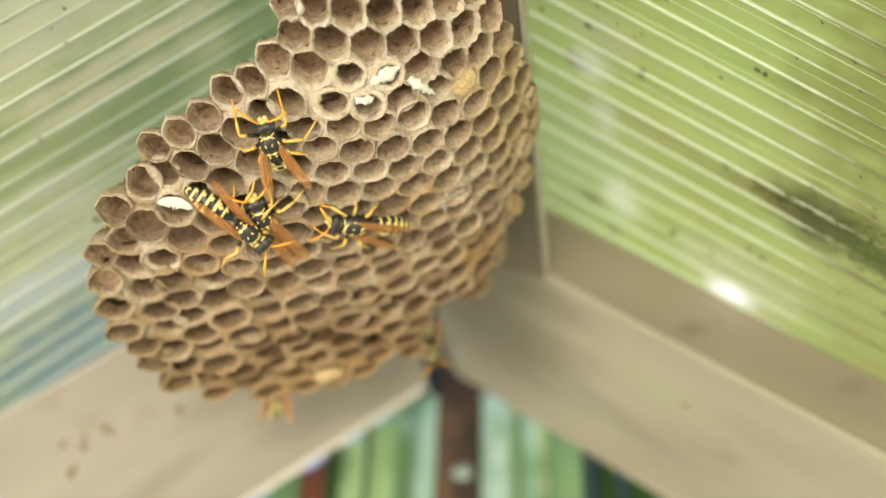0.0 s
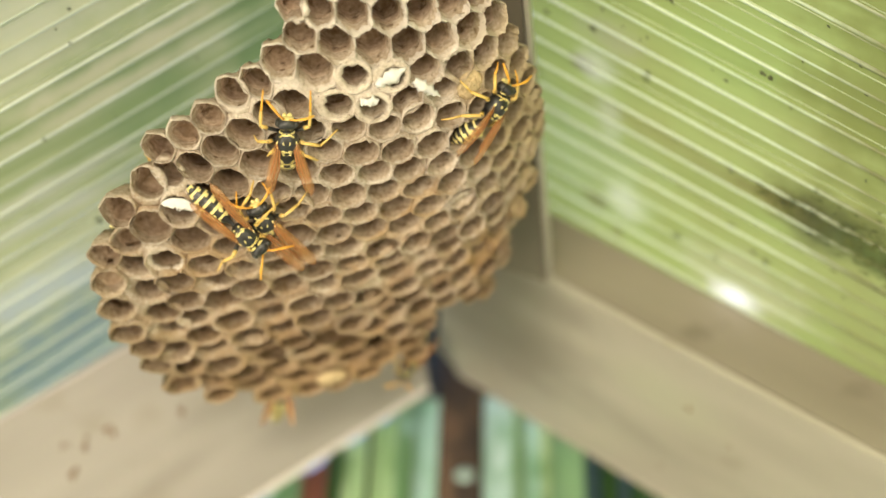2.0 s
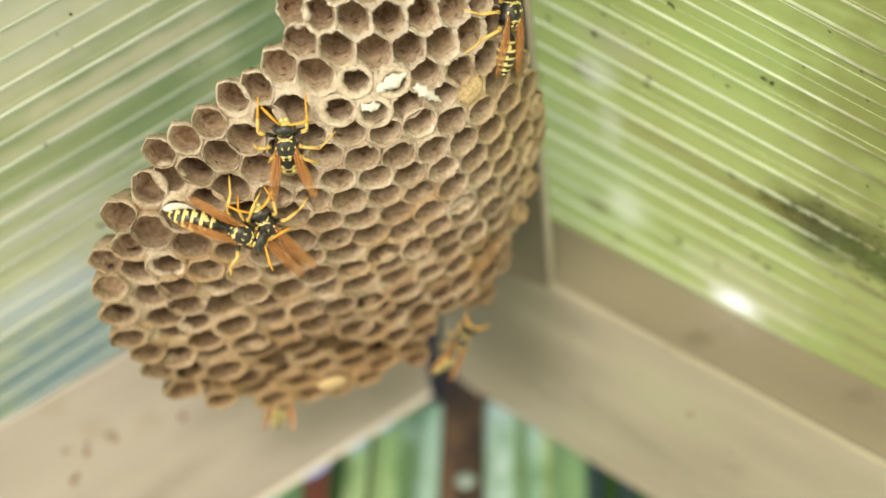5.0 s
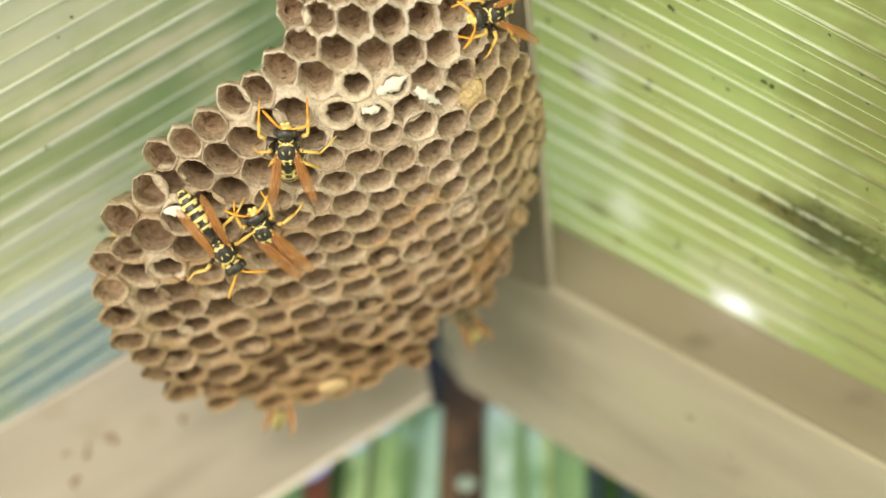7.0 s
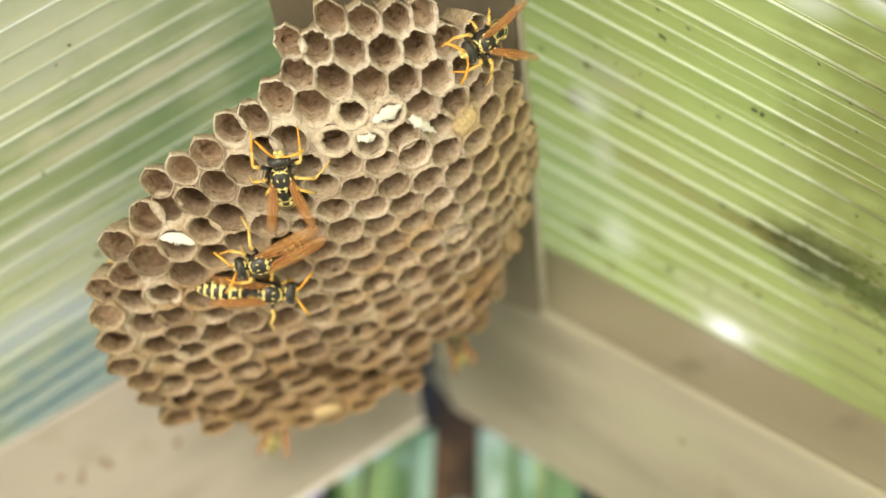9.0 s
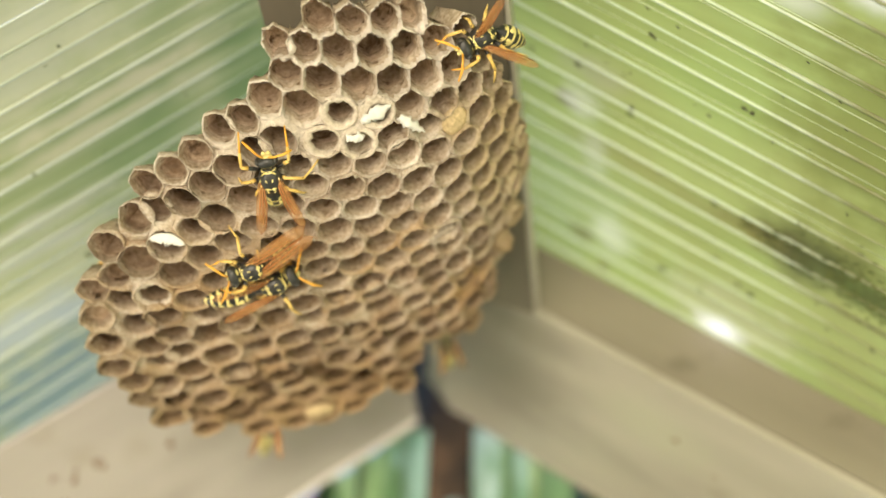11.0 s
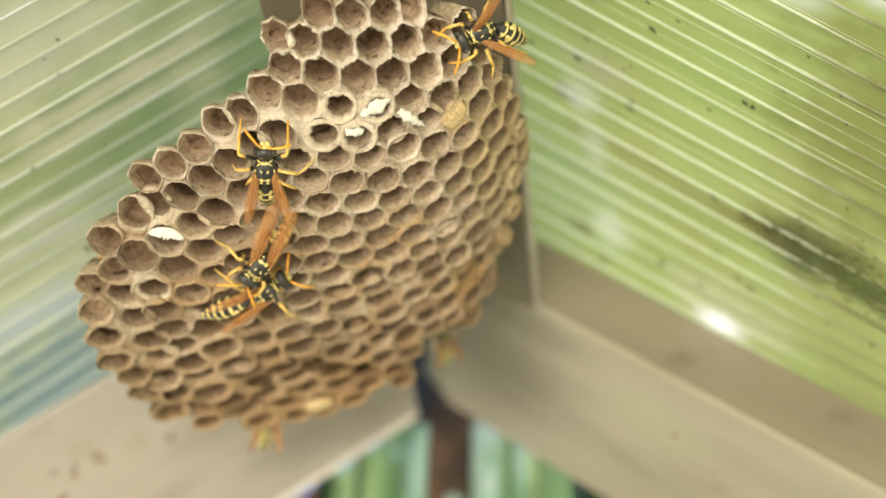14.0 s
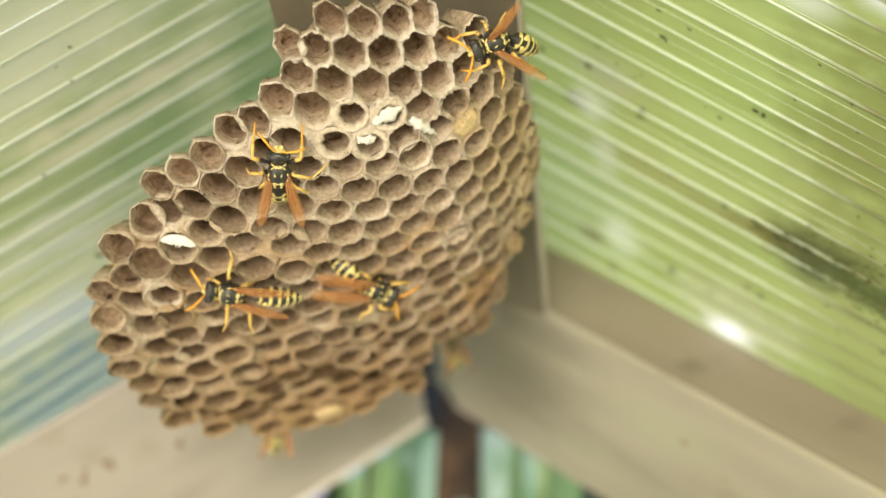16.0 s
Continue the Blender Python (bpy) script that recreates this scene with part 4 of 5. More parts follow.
# ---- the wasps ----
MM = 0.001


def leg(parent, side, hip, knee, ankle, toe, name, mats):
    """Femur, tibia and foot of one leg, in the wasp's space, in millimetres."""
    s = Vector((1, side, 1))
    hip, knee, ankle, toe = [Vector([a * b for a, b in zip(p, s)]) * MM for p in (hip, knee, ankle, toe)]
    bm = bmesh.new()
    tube(bm, [hip, hip.lerp(knee, 0.5), knee], [0.00027, 0.00037, 0.00026], 8, 0)
    tube(bm, [knee.lerp(hip, 0.3), knee], [0.00038, 0.00029], 8, 1)
    tube(bm, [knee, knee.lerp(ankle, 0.6), ankle], [0.00023, 0.0003, 0.00024], 8, 1)
    mid = ankle.lerp(toe, 0.5) + Vector((0, 0, 0.0002))
    tube(bm, [ankle, mid, toe], [0.0002, 0.00017, 0.00012], 6, 2)
    return part(name, bm, list(mats), parent, smooth=True)


def wing(parent, side, root, tip, width, lift):
    """A long narrow folded wing with a thick leading vein."""
    root, tip = Vector(root) * MM, Vector(tip) * MM
    root.y *= side
    tip.y *= side
    d = tip - root
    across = Vector((0, 0, 1)).cross(d).normalized() * side
    bm = bmesh.new()
    rows = []
    n = 12
    for i in range(n + 1):
        u = i / n
        w = width * MM * (0.22 + 0.78 * math.sin(math.pi * min(1, u * 0.75 + 0.08)) ** 0.8) * (1 if u < 0.9 else math.sqrt(max(0.02, 1 - ((u - 0.9) / 0.1) ** 2)))
        c = root + d * u + Vector((0, 0, lift * MM * math.sin(math.pi * u)))
        rows.append([bm.verts.new(c + across * (k * w) + Vector((0, 0, (0.00016 if j % 2 else 0.0) - abs(k) * w * 0.3))) for j, k in enumerate((0.55, 0.3, 0.08, -0.15, -0.45))])
    for a, b in zip(rows, rows[1:]):
        for k in range(4):
            bm.faces.new((a[k], a[k + 1], b[k + 1], b[k]))
    ob = part("wing", bm, WING, parent, "translucent amber wing", smooth=True)
    ob.modifiers.new("thick", "SOLIDIFY").thickness = 0.00005
    bm = bmesh.new()
    tube(bm, [root + across * width * MM * 0.15, root + d * 0.45 + across * width * MM * 0.52 + Vector((0, 0, lift * MM * 0.95)), root + d * 0.9 + across * width * MM * 0.4 + Vector((0, 0, lift * MM * 0.3))],
         [0.00012, 0.00009, 0.00005], 6)
    for k, e in ((0.16, 0.8), (-0.12, 0.7)):
        tube(bm, [root + across * width * MM * k * 0.3, root + d * 0.4 + across * width * MM * k + Vector((0, 0, lift * MM * 0.95 + 0.0001)), root + d * e + across * width * MM * k * 1.2 + Vector((0, 0, lift * MM * 0.6))],
             [0.00007, 0.00006, 0.00004], 5)
    part("vein", bm, VEIN, ob, smooth=True)
    return ob


def wasp(label, scale=1.0, spread=16, curl=0.0, droop=0.0, tuck=6, legs=None, feelers=None, long=1.12, wings=10.2, broad=1.5, group="wasps on the nest"):
    """A paper wasp, head towards +x, back towards +z, its feet near z = -2.2 mm. spread: degrees between wing and body."""
    ob = empty("wasp")
    tagged(ob, label, "wasp", group)
    # thorax
    bm = bmesh.new()
    ball(bm, (0, 0, 0), (0.0024, 0.00186, 0.00175), 20, 30, colour=lambda x, y, z: 1 if (0.66 + 0.12 * abs(y) < x < 0.74 + 0.12 * abs(y) and z > -0.1) or (-0.47 < x < -0.41 and abs(y) < 0.5 and z > 0) else 0)
    thorax = part("thorax", bm, [BLACK, YELLOW], ob, "glossy black thorax with yellow marks", smooth=True)
    for s in (1, -1):
        for x, y, r, turn in ((0.45, 0.5, (0.42, 0.15, 0.16), 20), (-0.95, 0.5, (0.2, 0.42, 0.2), 0), (-1.35, 0.5, (0.14, 0.4, 0.18), 0), (-1.85, 0.5, (0.24, 0.3, 0.3), 0),
                              (0.35, 1.5, (0.42, 0.14, 0.3), -12), (-0.55, 1.45, (0.3, 0.16, 0.3), 0), (1.5, 0.9, (0.14, 0.5, 0.3), 35), (1.85, 0.35, (0.12, 0.4, 0.3), 12)):
            z = 1.75 * math.sqrt(1 - (x / 2.4) ** 2 - (y / 1.86) ** 2)
            bm = bmesh.new()
            ball(bm, [a * MM for a in (x, y * s, z - 0.03)], [a * MM * 0.78 for a in r], 8, 5, Matrix.Rotation(radians(turn * s), 3, "Z"))
            part("yellow_mark", bm, YELLOW, thorax, smooth=True)
    # head
    head = empty("head")
    head.parent = ob
    head.location = (0.0032, 0, -0.0001)
    bm = bmesh.new()
    ball(bm, (0, 0, 0), (0.00112, 0.00185, 0.0014), 14, 10, colour=lambda x, y, z: 1 if (x > 0.35 and abs(y) < 0.48 and z < 0.55) or (x < -0.45 and z > 0.2 and abs(y) > 0.2) else 0)
    part("skull", bm, [BLACK, YELLOW], head, "black head with a yellow face", smooth=True)
    for s in (1, -1):
        bm = bmesh.new()
        ball(bm, (0.0002, s * 0.00145, 0.0002), (0.00064, 0.00044, 0.0009), 10, 8)
        part("eye", bm, BLACK, head, smooth=True)
        bm = bmesh.new()
        bend = (feelers or {}).get(s, ((1.6, 1.3, 1.0), (2.5, 2.6, 0.9), (3.6, 3.8, 0.3)))
        tube(bm, [(0.0009, s * 0.0004, 0.0005)] + [(x * MM, s * y * MM, z * MM) for x, y, z in bend], [0.00015, 0.00017, 0.00024, 0.00016], 7)
        part("antenna", bm, ORANGE, head, "orange antenna", smooth=True)
        bm = bmesh.new()
        ball(bm, (0.0010, s * 0.0004, -0.0008), (0.0004, 0.0004, 0.0004), 8, 6)
        part("mandible", bm, YELLOW, head, smooth=True)
    # gaster: waist and banded rings, with scalloped yellow rear edges
    bm = bmesh.new()
    prof, tone = [(-2.3, 0.35), (-2.7, 0.30), (-3.1, 0.45)], [0, 0, 0]
    for x0, r0, x1, r1 in ((-3.5, 0.85, -4.35, 1.42), (-4.45, 1.36, -5.6, 1.75), (-5.7, 1.66, -6.7, 1.70), (-6.8, 1.60, -7.7, 1.42), (-7.8, 1.32, -8.6, 0.98), (-8.7, 0.88, -9.35, 0.42)):
        for f, c in ((0, 0), (0.34, 2), (0.66, 1), (1, 0)):
            prof.append((x0 + (x1 - x0) * f, r0 + (r1 - r0) * f + 0.06 * math.sin(math.pi * f)))
            tone.append(c)
    prof.append((-9.6, 0.12))
    n = 24
    rings = []
    for i, (x, rad) in enumerate(prof):
        u = (-2.3 - x) / 7.3
        zc = -0.25 * u - droop * u * u
        yc = curl * u * u
        rings.append([bm.verts.new(Vector(((x + 2.3) * long, yc + rad * math.cos(k * math.tau / n), zc + rad * 0.9 * math.sin(k * math.tau / n))) * MM) for k in range(n)])
    for i in range(len(prof) - 1):
        for k in range(n):
            f = bm.faces.new((rings[i][k], rings[i][(k + 1) % n], rings[i + 1][(k + 1) % n], rings[i + 1][k]))
            wav = 0.5 - 0.5 * math.cos(4 * (k + 0.5) * math.tau / n)
            f.material_index = 1 if tone[i] == 1 or (tone[i] == 2 and wav > 0.55) else 0
    bm.faces.new(rings[0])
    bm.faces.new(rings[-1][::-1])
    tail = part("gaster", bm, [BLACK, YELLOW], ob, "black and yellow banded abdomen", smooth=True)
    for s in (1, -1):
        bm = bmesh.new()
        ball(bm, (-2.55 * long * MM, (0.8 * s + curl * 0.12) * MM, (1.13 - droop * 0.12) * MM), (0.00046, 0.00036, 0.0003), 10, 7, Matrix.Rotation(radians(-32 * s), 3, "X"))
        part("yellow_mark", bm, YELLOW, tail, smooth=True)
    tail.location = (-0.0023, 0, 0)
    tail.rotation_euler = (0, radians(-tuck), 0)
    # wings folded lengthwise along the sides
    for s in (1, -1):
        a = radians(spread if not isinstance(spread, tuple) else spread[0 if s > 0 else 1])
        ln = wings
        wing(ob, s, (0.3, 1.35, 1.0), (0.3 - ln * math.cos(a), 1.35 + ln * math.sin(a), 1.3), broad, 0.5)
        wing(ob, s, (-0.8, 1.3, 0.8), (-0.8 - 0.68 * ln * math.cos(a * 1.25), 1.3 + 0.68 * ln * math.sin(a * 1.25), 0.8), 1.15, 0.3)
    # legs
    legs = legs or {}
    base = {"front": ((1.3, 0.9, -1.0), (2.4, 2.7, 0.5), (4.6, 3.0, -0.9), (6.3, 2.3, -2.2)),
            "middle": ((0.0, 1.1, -1.2), (0.8, 3.7, 0.9), (0.5, 5.9, -0.9), (1.3, 7.9, -2.3)),
            "hind": ((-1.2, 1.0, -1.1), (-2.0, 3.5, 1.2), (-3.6, 5.4, -0.8), (-5.6, 7.4, -2.3))}
    for k, p in base.items():
        for s in (1, -1):
            hip, knee, ankle, toe = legs.get((k, s), p)
            leg(ob, s, hip, knee, ankle, toe, k + "_leg", (BLACK, AMBER, ORANGE if k == "front" else AMBER))
    ob.scale = (scale, scale, scale)
    return ob


TUCKED = {(k, s): p for s in (1, -1) for k, p in (("front", ((1.3, 0.9, -1.0), (2.2, 1.9, -0.6), (3.1, 1.7, -1.7), (3.9, 1.3, -2.2))),
                                                  ("middle", ((0.0, 1.1, -1.2), (0.5, 2.4, -0.3), (0.1, 3.1, -1.4), (0.5, 3.6, -2.2))),
                                                  ("hind", ((-1.2, 1.0, -1.1), (-1.9, 2.3, 0.0), (-2.9, 2.8, -1.2), (-3.9, 3.2, -2.2))))}
HUGGED = {k: tuple((x, min(y, 1.5), min(z, -0.4)) for x, y, z in p) for k, p in TUCKED.items()}
ONE_SIDE = {k: p for k, p in TUCKED.items() if k in (("middle", -1), ("hind", -1))}


def piece(thing, name):
    """A named part of a thing."""
    return next(o for o in thing.children if o.name.split(".")[0] == name)


POISED = {("front", 1): ((1.3, 0.9, -1.0), (2.9, 4.1, 0.4), (5.0, 4.0, -0.6), (8.0, 3.7, -2.0)), ("front", -1): ((1.3, 0.9, -1.0), (3.0, 3.5, 0.4), (5.0, 3.6, -0.6), (8.0, 3.6, -2.0)),
          ("middle", 1): ((0.0, 1.1, -1.2), (0.2, 3.0, 0.5), (-0.5, 4.6, -0.8), (-0.2, 5.2, -2.2)), ("middle", -1): ((0.0, 1.1, -1.2), (0.1, 2.6, 0.6), (-1.0, 5.2, -0.6), (1.2, 7.9, -2.0)),
          ("hind", 1): TUCKED["hind", 1], ("hind", -1): ((-1.2, 1.0, -1.1), (-2.0, 2.6, 0.6), (-3.6, 4.4, -0.8), (-4.5, 5.0, -2.2))}
CURLED = {1: ((1.8, 1.2, 0.9), (3.0, 2.2, 0.6), (4.0, 3.2, 0.0)), -1: ((1.1, 1.4, 1.0), (1.2, 2.8, 0.8), (1.5, 4.2, 0.2))}
CLASP = {k: p for k, p in HUGGED.items() if k not in (("hind", 1), ("middle", 1), ("middle", -1))}
CLASP.update({("middle", 1): ((0.0, 1.1, -1.2), (0.2, 2.7, 0.4), (0.0, 5.2, 0.8), (0.4, 7.4, -0.6)), ("hind", 1): ((-1.2, 1.0, -1.1), (-3.4, 2.4, 0.2), (-3.9, 5.4, 0.4), (-5.0, 7.6, -1.2))})
BRACED = {k: p for k, p in HUGGED.items() if k not in (("front", -1), ("middle", -1), ("front", 1))}

wasp_a = wasp("black and yellow paper wasp, amber wings, resting on the comb", 1.08, (10, 16), wings=9.6, broad=1.85, legs=POISED, feelers=CURLED)

wasp_b = wasp("black and yellow paper wasp, amber wings, grappling with another", 1.12, (8, 2), legs=CLASP, long=1.32)

wasp_d = wasp("black and yellow paper wasp, amber wings, on top of another", 1.08, 9, legs=BRACED, long=1.2, wings=11.6, broad=2.5)

wasp_c = wasp("black and yellow paper wasp, amber wings, at the comb's rim", 1.1, (15, -3), legs=ONE_SIDE)

wasp_f = wasp("black and yellow paper wasp, amber wings, under the comb", 0.95, 13, legs=TUCKED)

wasp_g = wasp("black and yellow paper wasp, amber wings, behind the comb", 0.92, 11, legs=TUCKED)

wasp_h = wasp("black and yellow paper wasp, amber wings, half hidden at the edge", 1.0, -9, curl=1.0, legs=HUGGED)


def motions():
    """The wasps' ways over the nest."""
    walk(wasp_a, [(t, pose(*p)) for t, *p in [
        (0, -0.02073, -0.08600, 2.06232, -170.9, -14.8, -98.5),
        (0.5, -0.02090, -0.08614, 2.06234, -171.8, -15.4, -95.6),
        (1, -0.01951, -0.08688, 2.06273, -175.7, -17.2, -80.6),
        (1.5, -0.01813, -0.08643, 2.06279, -175.6, -16.9, -78.1),
        (2, -0.01862, -0.08641, 2.06271, -175.1, -16.7, -80.7),
        (2.5, -0.01878, -0.08600, 2.06258, -173.6, -16.0, -85.8),
        (3, -0.01922, -0.08629, 2.06260, -174.1, -16.4, -84.7),
        (3.5, -0.01906, -0.08605, 2.06255, -173.4, -16.0, -86.8),
        (4, -0.01890, -0.08645, 2.06269, -173.8, -16.3, -85.8),
        (6.5, -0.01901, -0.08637, 2.06265, -173.8, -16.3, -85.8),
        (7, -0.01894, -0.08624, 2.06262, -174.0, -16.3, -84.7),
        (8.5, -0.01914, -0.08617, 2.06257, -173.1, -15.9, -88.3),
        (11, -0.01924, -0.08619, 2.06257, -172.4, -15.6, -90.8),
        (12.5, -0.01935, -0.08610, 2.06253, -173.2, -15.9, -88.3),
        (13.5, -0.01935, -0.08610, 2.06253, -173.2, -15.9, -88.3),
        (14.2, -0.02018, -0.08752, 2.06284, -177.0, -17.9, -77.9),
        (14.5, -0.02035, -0.08828, 2.06305, -177.9, -18.4, -76.3),
        (15, -0.01983, -0.08788, 2.06299, -177.0, -18.0, -78.0),
        (16, -0.01950, -0.08752, 2.06292, -175.9, -17.6, -80.6),
    ]])
    walk(wasp_b, [(t, pose(*p)) for t, *p in [
        (0, -0.02741, -0.07031, 2.05672, 149.6, 15.7, 47.5),
        (0.5, -0.02812, -0.07014, 2.05659, 150.4, 17.3, 50.5),
        (1, -0.02847, -0.06981, 2.05649, 152.1, 20.1, 55.8),
        (1.5, -0.02858, -0.06893, 2.05638, 151.3, 18.8, 53.7),
        (2, -0.02867, -0.07012, 2.05650, 149.7, 16.1, 48.3),
        (2.5, -0.02856, -0.06974, 2.05647, 150.0, 16.5, 49.1),
        (3, -0.02877, -0.07234, 2.05678, 146.2, 5.6, 30.6),
        (3.5, -0.02837, -0.07333, 2.05748, 152.4, -12.8, 0.5),
        (4, -0.02831, -0.07399, 2.05802, 154.8, -17.3, -9.0),
        (5, -0.02918, -0.07178, 2.05664, 146.2, 5.2, 30.1),
        (6.5, -0.03059, -0.06944, 2.05613, 151.9, 20.1, 55.9),
        (7, -0.03278, -0.06978, 2.05507, 153.0, 22.4, 59.6),
        (7.5, -0.03241, -0.06857, 2.05430, 155.5, 25.0, 65.8),
        (8, -0.03198, -0.06664, 2.05476, 150.3, 17.7, 51.6),
        (8.5, -0.02768, -0.06220, 2.05655, 152.2, 7.9, 42.2),
        (8.7, -0.02651, -0.06268, 2.05679, 151.2, -0.0, 27.5),
        (11, -0.02292, -0.06251, 2.05890, 159.0, -19.4, -12.3),
        (12.5, -0.02243, -0.06232, 2.05900, 160.3, -20.5, -15.7),
        (13.5, -0.02203, -0.06178, 2.05907, 160.4, -20.6, -15.6),
        (14, -0.02452, -0.06049, 2.05789, 161.5, -21.6, -18.7),
        (14.4, -0.02648, -0.06474, 2.05660, 173.5, -28.1, -49.2),
        (14.6, -0.02746, -0.06539, 2.05605, -174.6, -28.5, -74.4),
        (14.8, -0.02867, -0.06669, 2.05594, -172.9, -28.5, -78.4),
        (15, -0.02891, -0.06635, 2.05608, -170.1, -27.7, -84.3),
        (15.2, -0.02971, -0.06779, 2.05689, -163.4, -19.4, -103.4),
        (15.5, -0.03110, -0.06775, 2.05708, -159.8, -15.7, -115.5),
        (15.8, -0.03245, -0.06562, 2.05686, -154.9, -2.0, -146.3),
        (16, -0.03249, -0.06370, 2.05671, -155.7, 5.1, -160.5),
    ]])
    walk(wasp_d, [(t, pose(*p)) for t, *p in [
        (0, -0.02511, -0.07095, 2.05920, -169.8, -5.1, -99.5),
        (0.5, -0.02538, -0.07095, 2.05916, -169.8, -5.2, -99.5),
        (1, -0.02538, -0.07136, 2.05920, -169.6, -4.8, -102.9),
        (1.5, -0.02527, -0.07058, 2.05913, -169.5, -4.3, -102.6),
        (2.5, -0.02549, -0.07020, 2.05905, -169.5, -4.2, -102.4),
        (3, -0.02564, -0.07107, 2.05913, -169.8, -5.0, -101.2),
        (3.5, -0.02454, -0.07013, 2.05920, -169.6, -4.4, -99.3),
        (4, -0.02510, -0.06993, 2.05909, -169.7, -4.5, -99.2),
        (6.5, -0.02541, -0.07128, 2.05899, -169.3, -4.2, -106.2),
        (7, -0.02585, -0.07063, 2.05863, -169.6, -4.5, -102.6),
        (7.5, -0.02598, -0.07121, 2.05835, -169.9, -5.3, -102.8),
        (8, -0.02479, -0.07189, 2.05828, -170.0, -5.8, -99.8),
        (8.5, -0.02429, -0.07062, 2.05672, -155.2, 5.8, -164.7),
        (8.7, -0.02514, -0.07159, 2.05650, -156.8, 11.5, -178.2),
        (11, -0.02526, -0.06929, 2.05682, -155.2, 16.2, 174.4),
        (12.5, -0.02540, -0.07109, 2.05700, -154.0, 14.6, 177.4),
        (13.5, -0.02526, -0.07029, 2.05692, -156.0, 17.5, 171.0),
        (14, -0.02397, -0.06880, 2.05693, -169.5, 27.3, 137.9),
        (14.4, -0.02192, -0.06794, 2.05867, 171.0, 23.1, 98.6),
        (14.6, -0.01977, -0.06739, 2.05946, 163.8, 18.6, 79.3),
        (14.8, -0.01713, -0.06485, 2.05994, 156.2, 3.0, 41.6),
        (15, -0.01702, -0.06400, 2.05995, 156.3, 2.9, 41.8),
        (15.2, -0.01453, -0.06292, 2.06056, 156.3, -0.6, 35.8),
        (15.5, -0.01051, -0.05810, 2.06196, 156.8, -1.4, 38.9),
        (15.8, -0.00782, -0.05638, 2.06286, 156.8, -3.2, 37.7),
        (16, -0.00752, -0.05526, 2.06307, 156.8, -3.0, 39.0),
    ]])
    walk(wasp_c, [(t, pose(*p)) for t, *p in [
        (0, -0.00984, -0.06469, 2.06173, -173.1, 14.7, -153.5),
        (0.2, -0.00977, -0.06450, 2.06175, -173.1, 14.8, -153.4),
        (0.4, -0.00689, -0.06338, 2.06267, -170.6, 15.6, -143.9),
        (0.6, -0.00205, -0.06437, 2.06435, -161.2, 9.7, -111.7),
        (0.8, -0.00090, -0.06695, 2.06474, -160.4, 8.9, -112.3),
        (1, 0.00109, -0.06996, 2.06602, -158.5, 8.5, -112.5),
        (1.2, 0.00480, -0.07059, 2.06724, -154.4, 3.9, -99.8),
        (1.4, 0.00805, -0.07278, 2.06899, -151.8, -7.8, -79.3),
        (1.6, 0.01062, -0.07430, 2.07057, -151.8, -16.3, -66.7),
        (1.8, 0.01394, -0.07769, 2.07307, -156.1, -28.9, -49.1),
        (2, 0.01622, -0.07974, 2.07509, -153.7, -32.2, -50.5),
        (2.3, 0.01599, -0.08168, 2.07513, -145.4, -22.2, -70.8),
        (2.6, 0.01612, -0.08207, 2.07530, -143.1, -18.6, -76.8),
        (3, 0.01753, -0.08344, 2.07677, -143.5, -25.3, -70.3),
        (3.5, 0.01876, -0.08391, 2.07804, -156.6, -40.5, -43.7),
        (4, 0.02075, -0.08641, 2.08073, -152.9, -44.2, -47.2),
        (4.2, 0.02055, -0.09028, 2.08150, -141.1, -35.8, -68.0),
        (5.2, 0.01972, -0.09598, 2.08249, -134.7, -26.2, -85.3),
        (6.3, 0.01922, -0.09825, 2.08286, -130.3, -11.8, -101.2),
        (6.6, 0.01875, -0.09848, 2.08204, -131.9, -7.5, -105.4),
        (7, 0.01720, -0.09832, 2.08077, -152.4, 39.4, -163.6),
        (8, 0.01684, -0.09857, 2.08052, -154.9, 40.2, -167.8),
        (8.5, 0.01657, -0.09875, 2.08034, -159.8, 42.0, -175.5),
        (11, 0.01810, -0.09855, 2.08144, -155.9, 33.1, 168.4),
        (12.5, 0.01800, -0.09870, 2.08142, -152.7, 29.6, 168.6),
        (14.5, 0.01790, -0.09851, 2.08122, -151.6, 28.4, 170.8),
        (16, 0.01833, -0.09792, 2.08142, -149.6, 26.4, 175.4),
    ]])
    walk(wasp_f, [(t, pose(*p)) for t, *p in [
        (0, -0.03599, -0.00768, 2.06782, -167.8, -27.1, -76.1),
        (8, -0.03589, -0.00761, 2.06786, -169.4, -27.7, -72.8),
        (16, -0.03599, -0.00768, 2.06782, -167.8, -27.1, -76.1),
    ]])
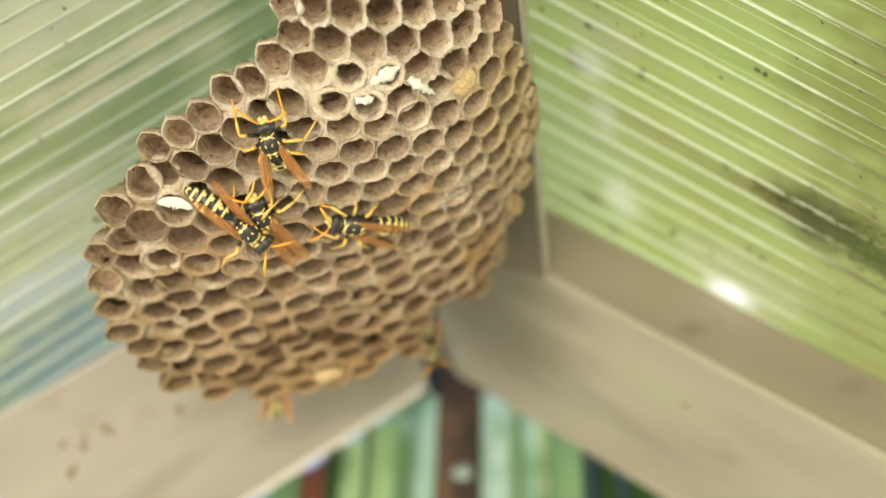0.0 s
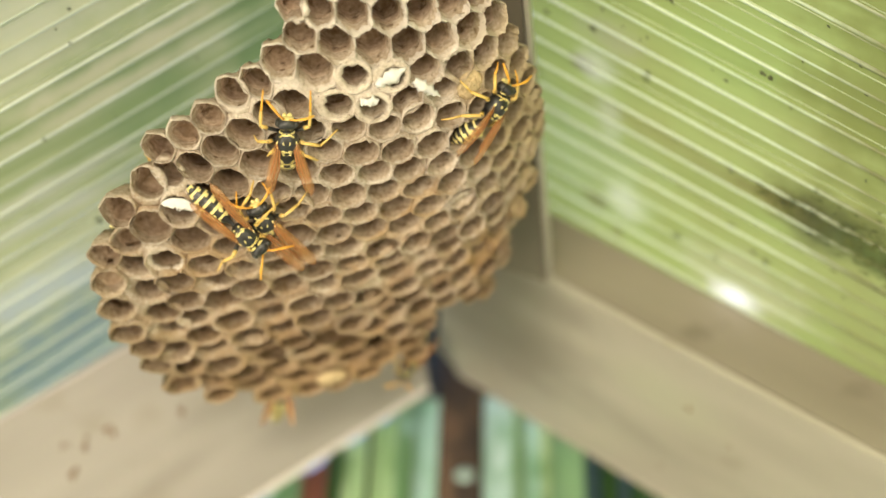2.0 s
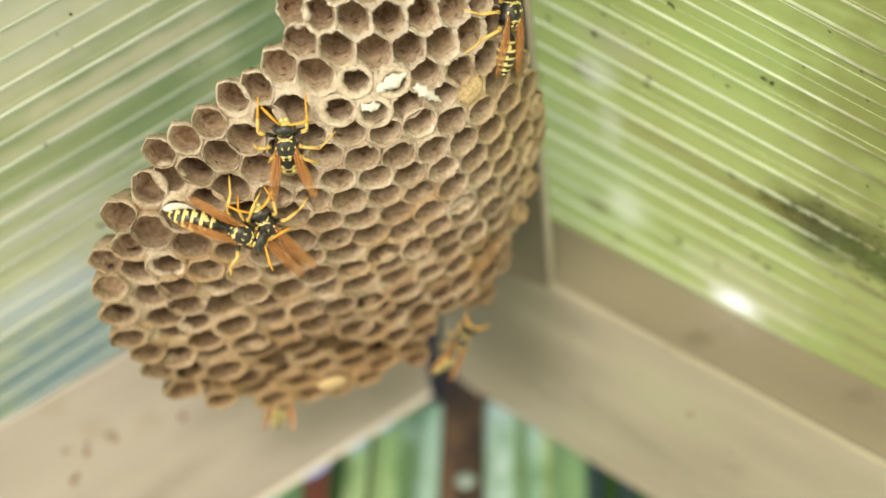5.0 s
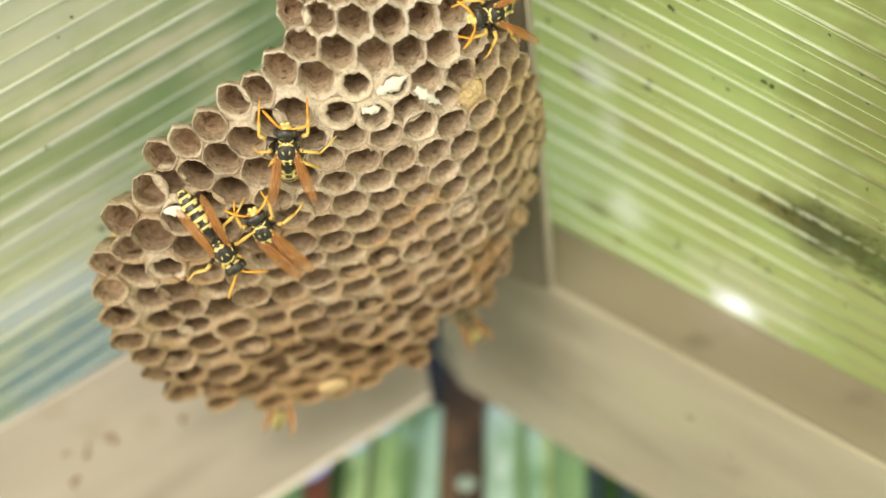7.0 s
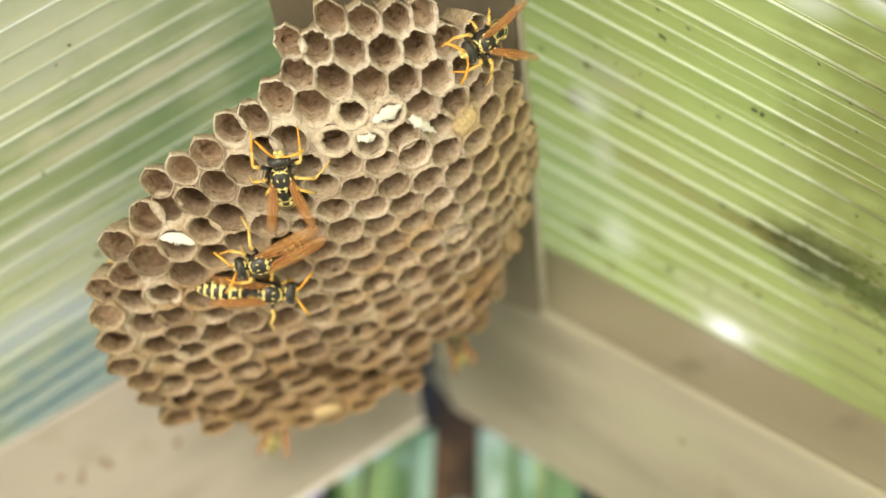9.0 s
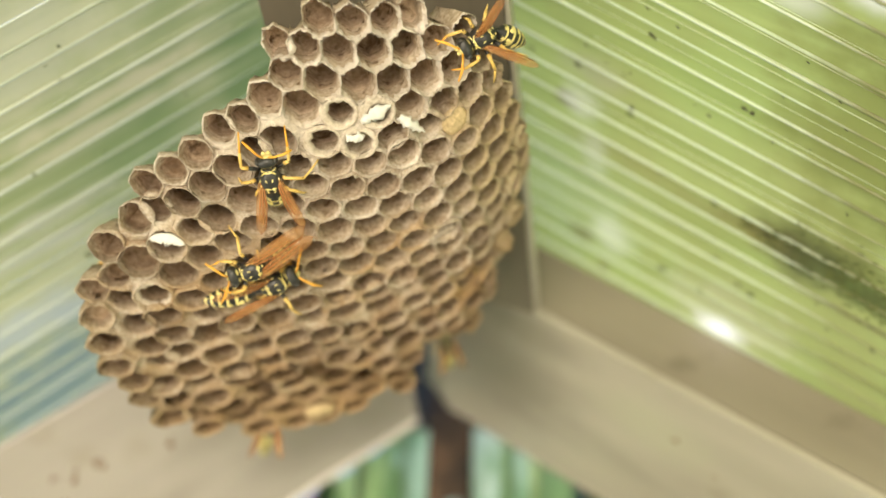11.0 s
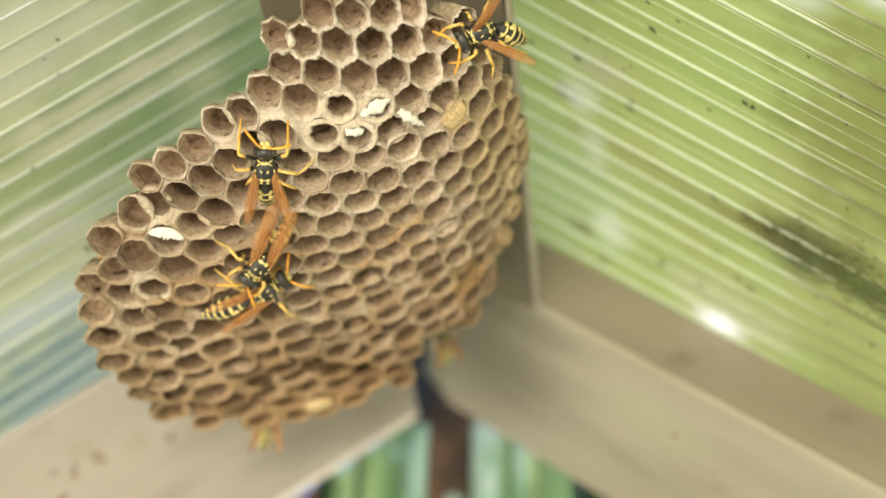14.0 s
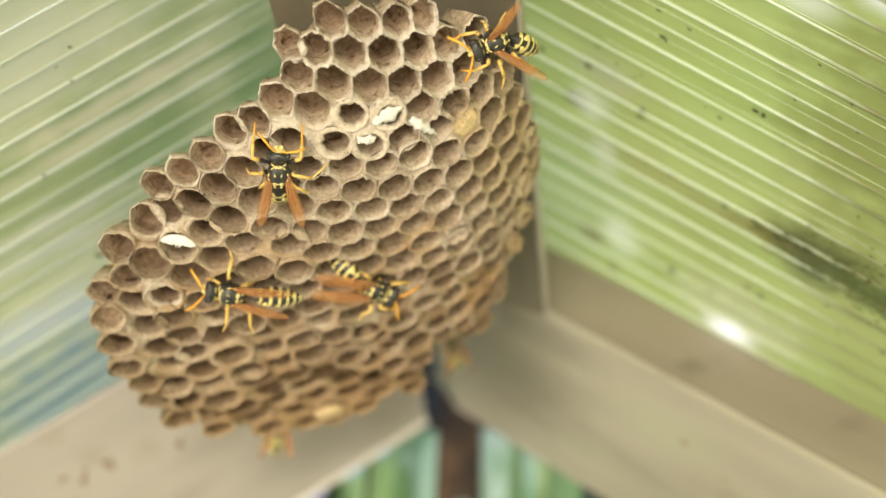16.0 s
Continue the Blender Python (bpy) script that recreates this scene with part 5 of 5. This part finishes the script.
    walk(wasp_g, [(t, pose(*p)) for t, *p in [
        (0, -0.00384, -0.00308, 2.07881, 152.3, 13.6, 85.9),
        (0.7, -0.00624, -0.00337, 2.07718, 163.5, 24.1, 113.6),
        (1.5, -0.00992, -0.00221, 2.07531, -171.6, 26.5, 165.4),
        (2.4, -0.00859, -0.00135, 2.07676, 154.6, 14.3, 86.1),
        (3.5, -0.00621, -0.01507, 2.07187, 154.6, 6.7, 72.4),
        (4.2, -0.00238, -0.01536, 2.07277, 154.8, 7.0, 73.0),
        (5.2, 0.00318, -0.01215, 2.07638, -161.9, -21.7, -69.8),
        (6.3, 0.00278, -0.00894, 2.08478, -152.6, -5.6, -107.7),
        (7, 0.00316, -0.00915, 2.08507, -152.7, -5.6, -107.7),
        (8.5, 0.00256, -0.00953, 2.08544, -153.3, -8.3, -102.3),
        (11, 0.00064, 0.00055, 2.09327, -150.7, -13.1, -93.4),
        (16, 0.00012, -0.00033, 2.09262, -151.5, -13.1, -93.3),
    ]])
    walk(wasp_h, [(t, pose(*p)) for t, *p in [
        (0, -0.05096, -0.06876, 2.07146, -15.9, -30.4, -39.6),
        (1.6, -0.05066, -0.06852, 2.07140, -15.8, -30.3, -39.6),
        (2.4, -0.05116, -0.06785, 2.07112, -15.6, -30.4, -39.6),
        (3, -0.05204, -0.06696, 2.07073, -13.5, -31.2, -43.2),
        (3.5, -0.04841, -0.06619, 2.07177, -0.2, -33.2, -68.2),
        (4.2, -0.04864, -0.06409, 2.07109, 16.7, -28.7, -99.8),
        (5.2, -0.04968, -0.06180, 2.07032, 27.7, -17.8, -126.7),
        (6.3, -0.05077, -0.06061, 2.06902, 32.3, -2.9, -151.4),
        (16, -0.05059, -0.06045, 2.06900, 32.3, -2.2, -152.3),
    ]])
    walk(piece(wasp_a, "gaster"), [(t, pose(-0.0023, 0, 0, 0, -a, 0)) for t, a in [(0, 44), (4, 46), (8, 40), (12, 46), (14.2, 34), (16, 42)]])
    walk(piece(wasp_b, "gaster"), [(t, pose(-0.0023, 0, 0, 0, -a, b)) for t, a, b in [(0, 4, 8), (3, 0, 0), (4, 2, 12), (7, 6, 0), (8.7, 2, 0), (11, 0, -16), (13.5, 0, -16), (14.6, 20, 0), (15.2, 10, 0), (16, 4, 0)]])
    walk(piece(wasp_d, "gaster"), [(t, pose(-0.0023, 0, 0, 0, -a, b)) for t, a, b in [(0, 62, 0), (7, 62, 0), (8, 55, 0), (8.5, 45, 0), (11, 52, 0), (13.5, 50, 0), (14.4, 20, -10), (14.8, 36, -26), (15.2, 34, -24), (16, 22, -14)]])
    walk(piece(wasp_c, "gaster"), [(t, pose(-0.0023, 0, 0, 0, -a, b)) for t, a, b in [(0, 4, 0), (0.6, 12, 0), (1.6, 30, 0), (3.2, 34, 0), (4, 12, 0), (6.3, 5, 0), (7, 50, -20), (8.5, 50, -24), (11, 24, -54), (12.5, 22, -56), (14.5, 24, -54), (16, 28, -48)]])
    # the wings of the upper wasp swing together to its one side
    for k, fan in enumerate([o for o in wasp_d.children if o.name.split(".")[0] == "wing"]):
        walk(fan, [(t, pose(0, 0, 0, 0, 0, f if k < 2 else g)) for t, f, g in [(0, 25, 6), (8, 25, 6), (11, 29, 8), (13.5, 29, 8), (14.4, 14, 6), (14.8, 24, 8), (16, 22, 8)]])
    # the rim wasp opens its wings once it has turned
    fans = [o for o in wasp_c.children if o.name.split(".")[0] == "wing"]
    for k, fan in enumerate(fans):
        side, reach, raised = (1, 36, 0) if k < 2 else (-1, 46, 40)
        walk(fan, [(t, pose(0, 0, 0, 0, raised * f, -side * reach * f)) for t, f in [(0, 0), (6.3, 0), (7, 0.6), (8.7, 0.6), (11, 1), (16, 1)]])


motions()
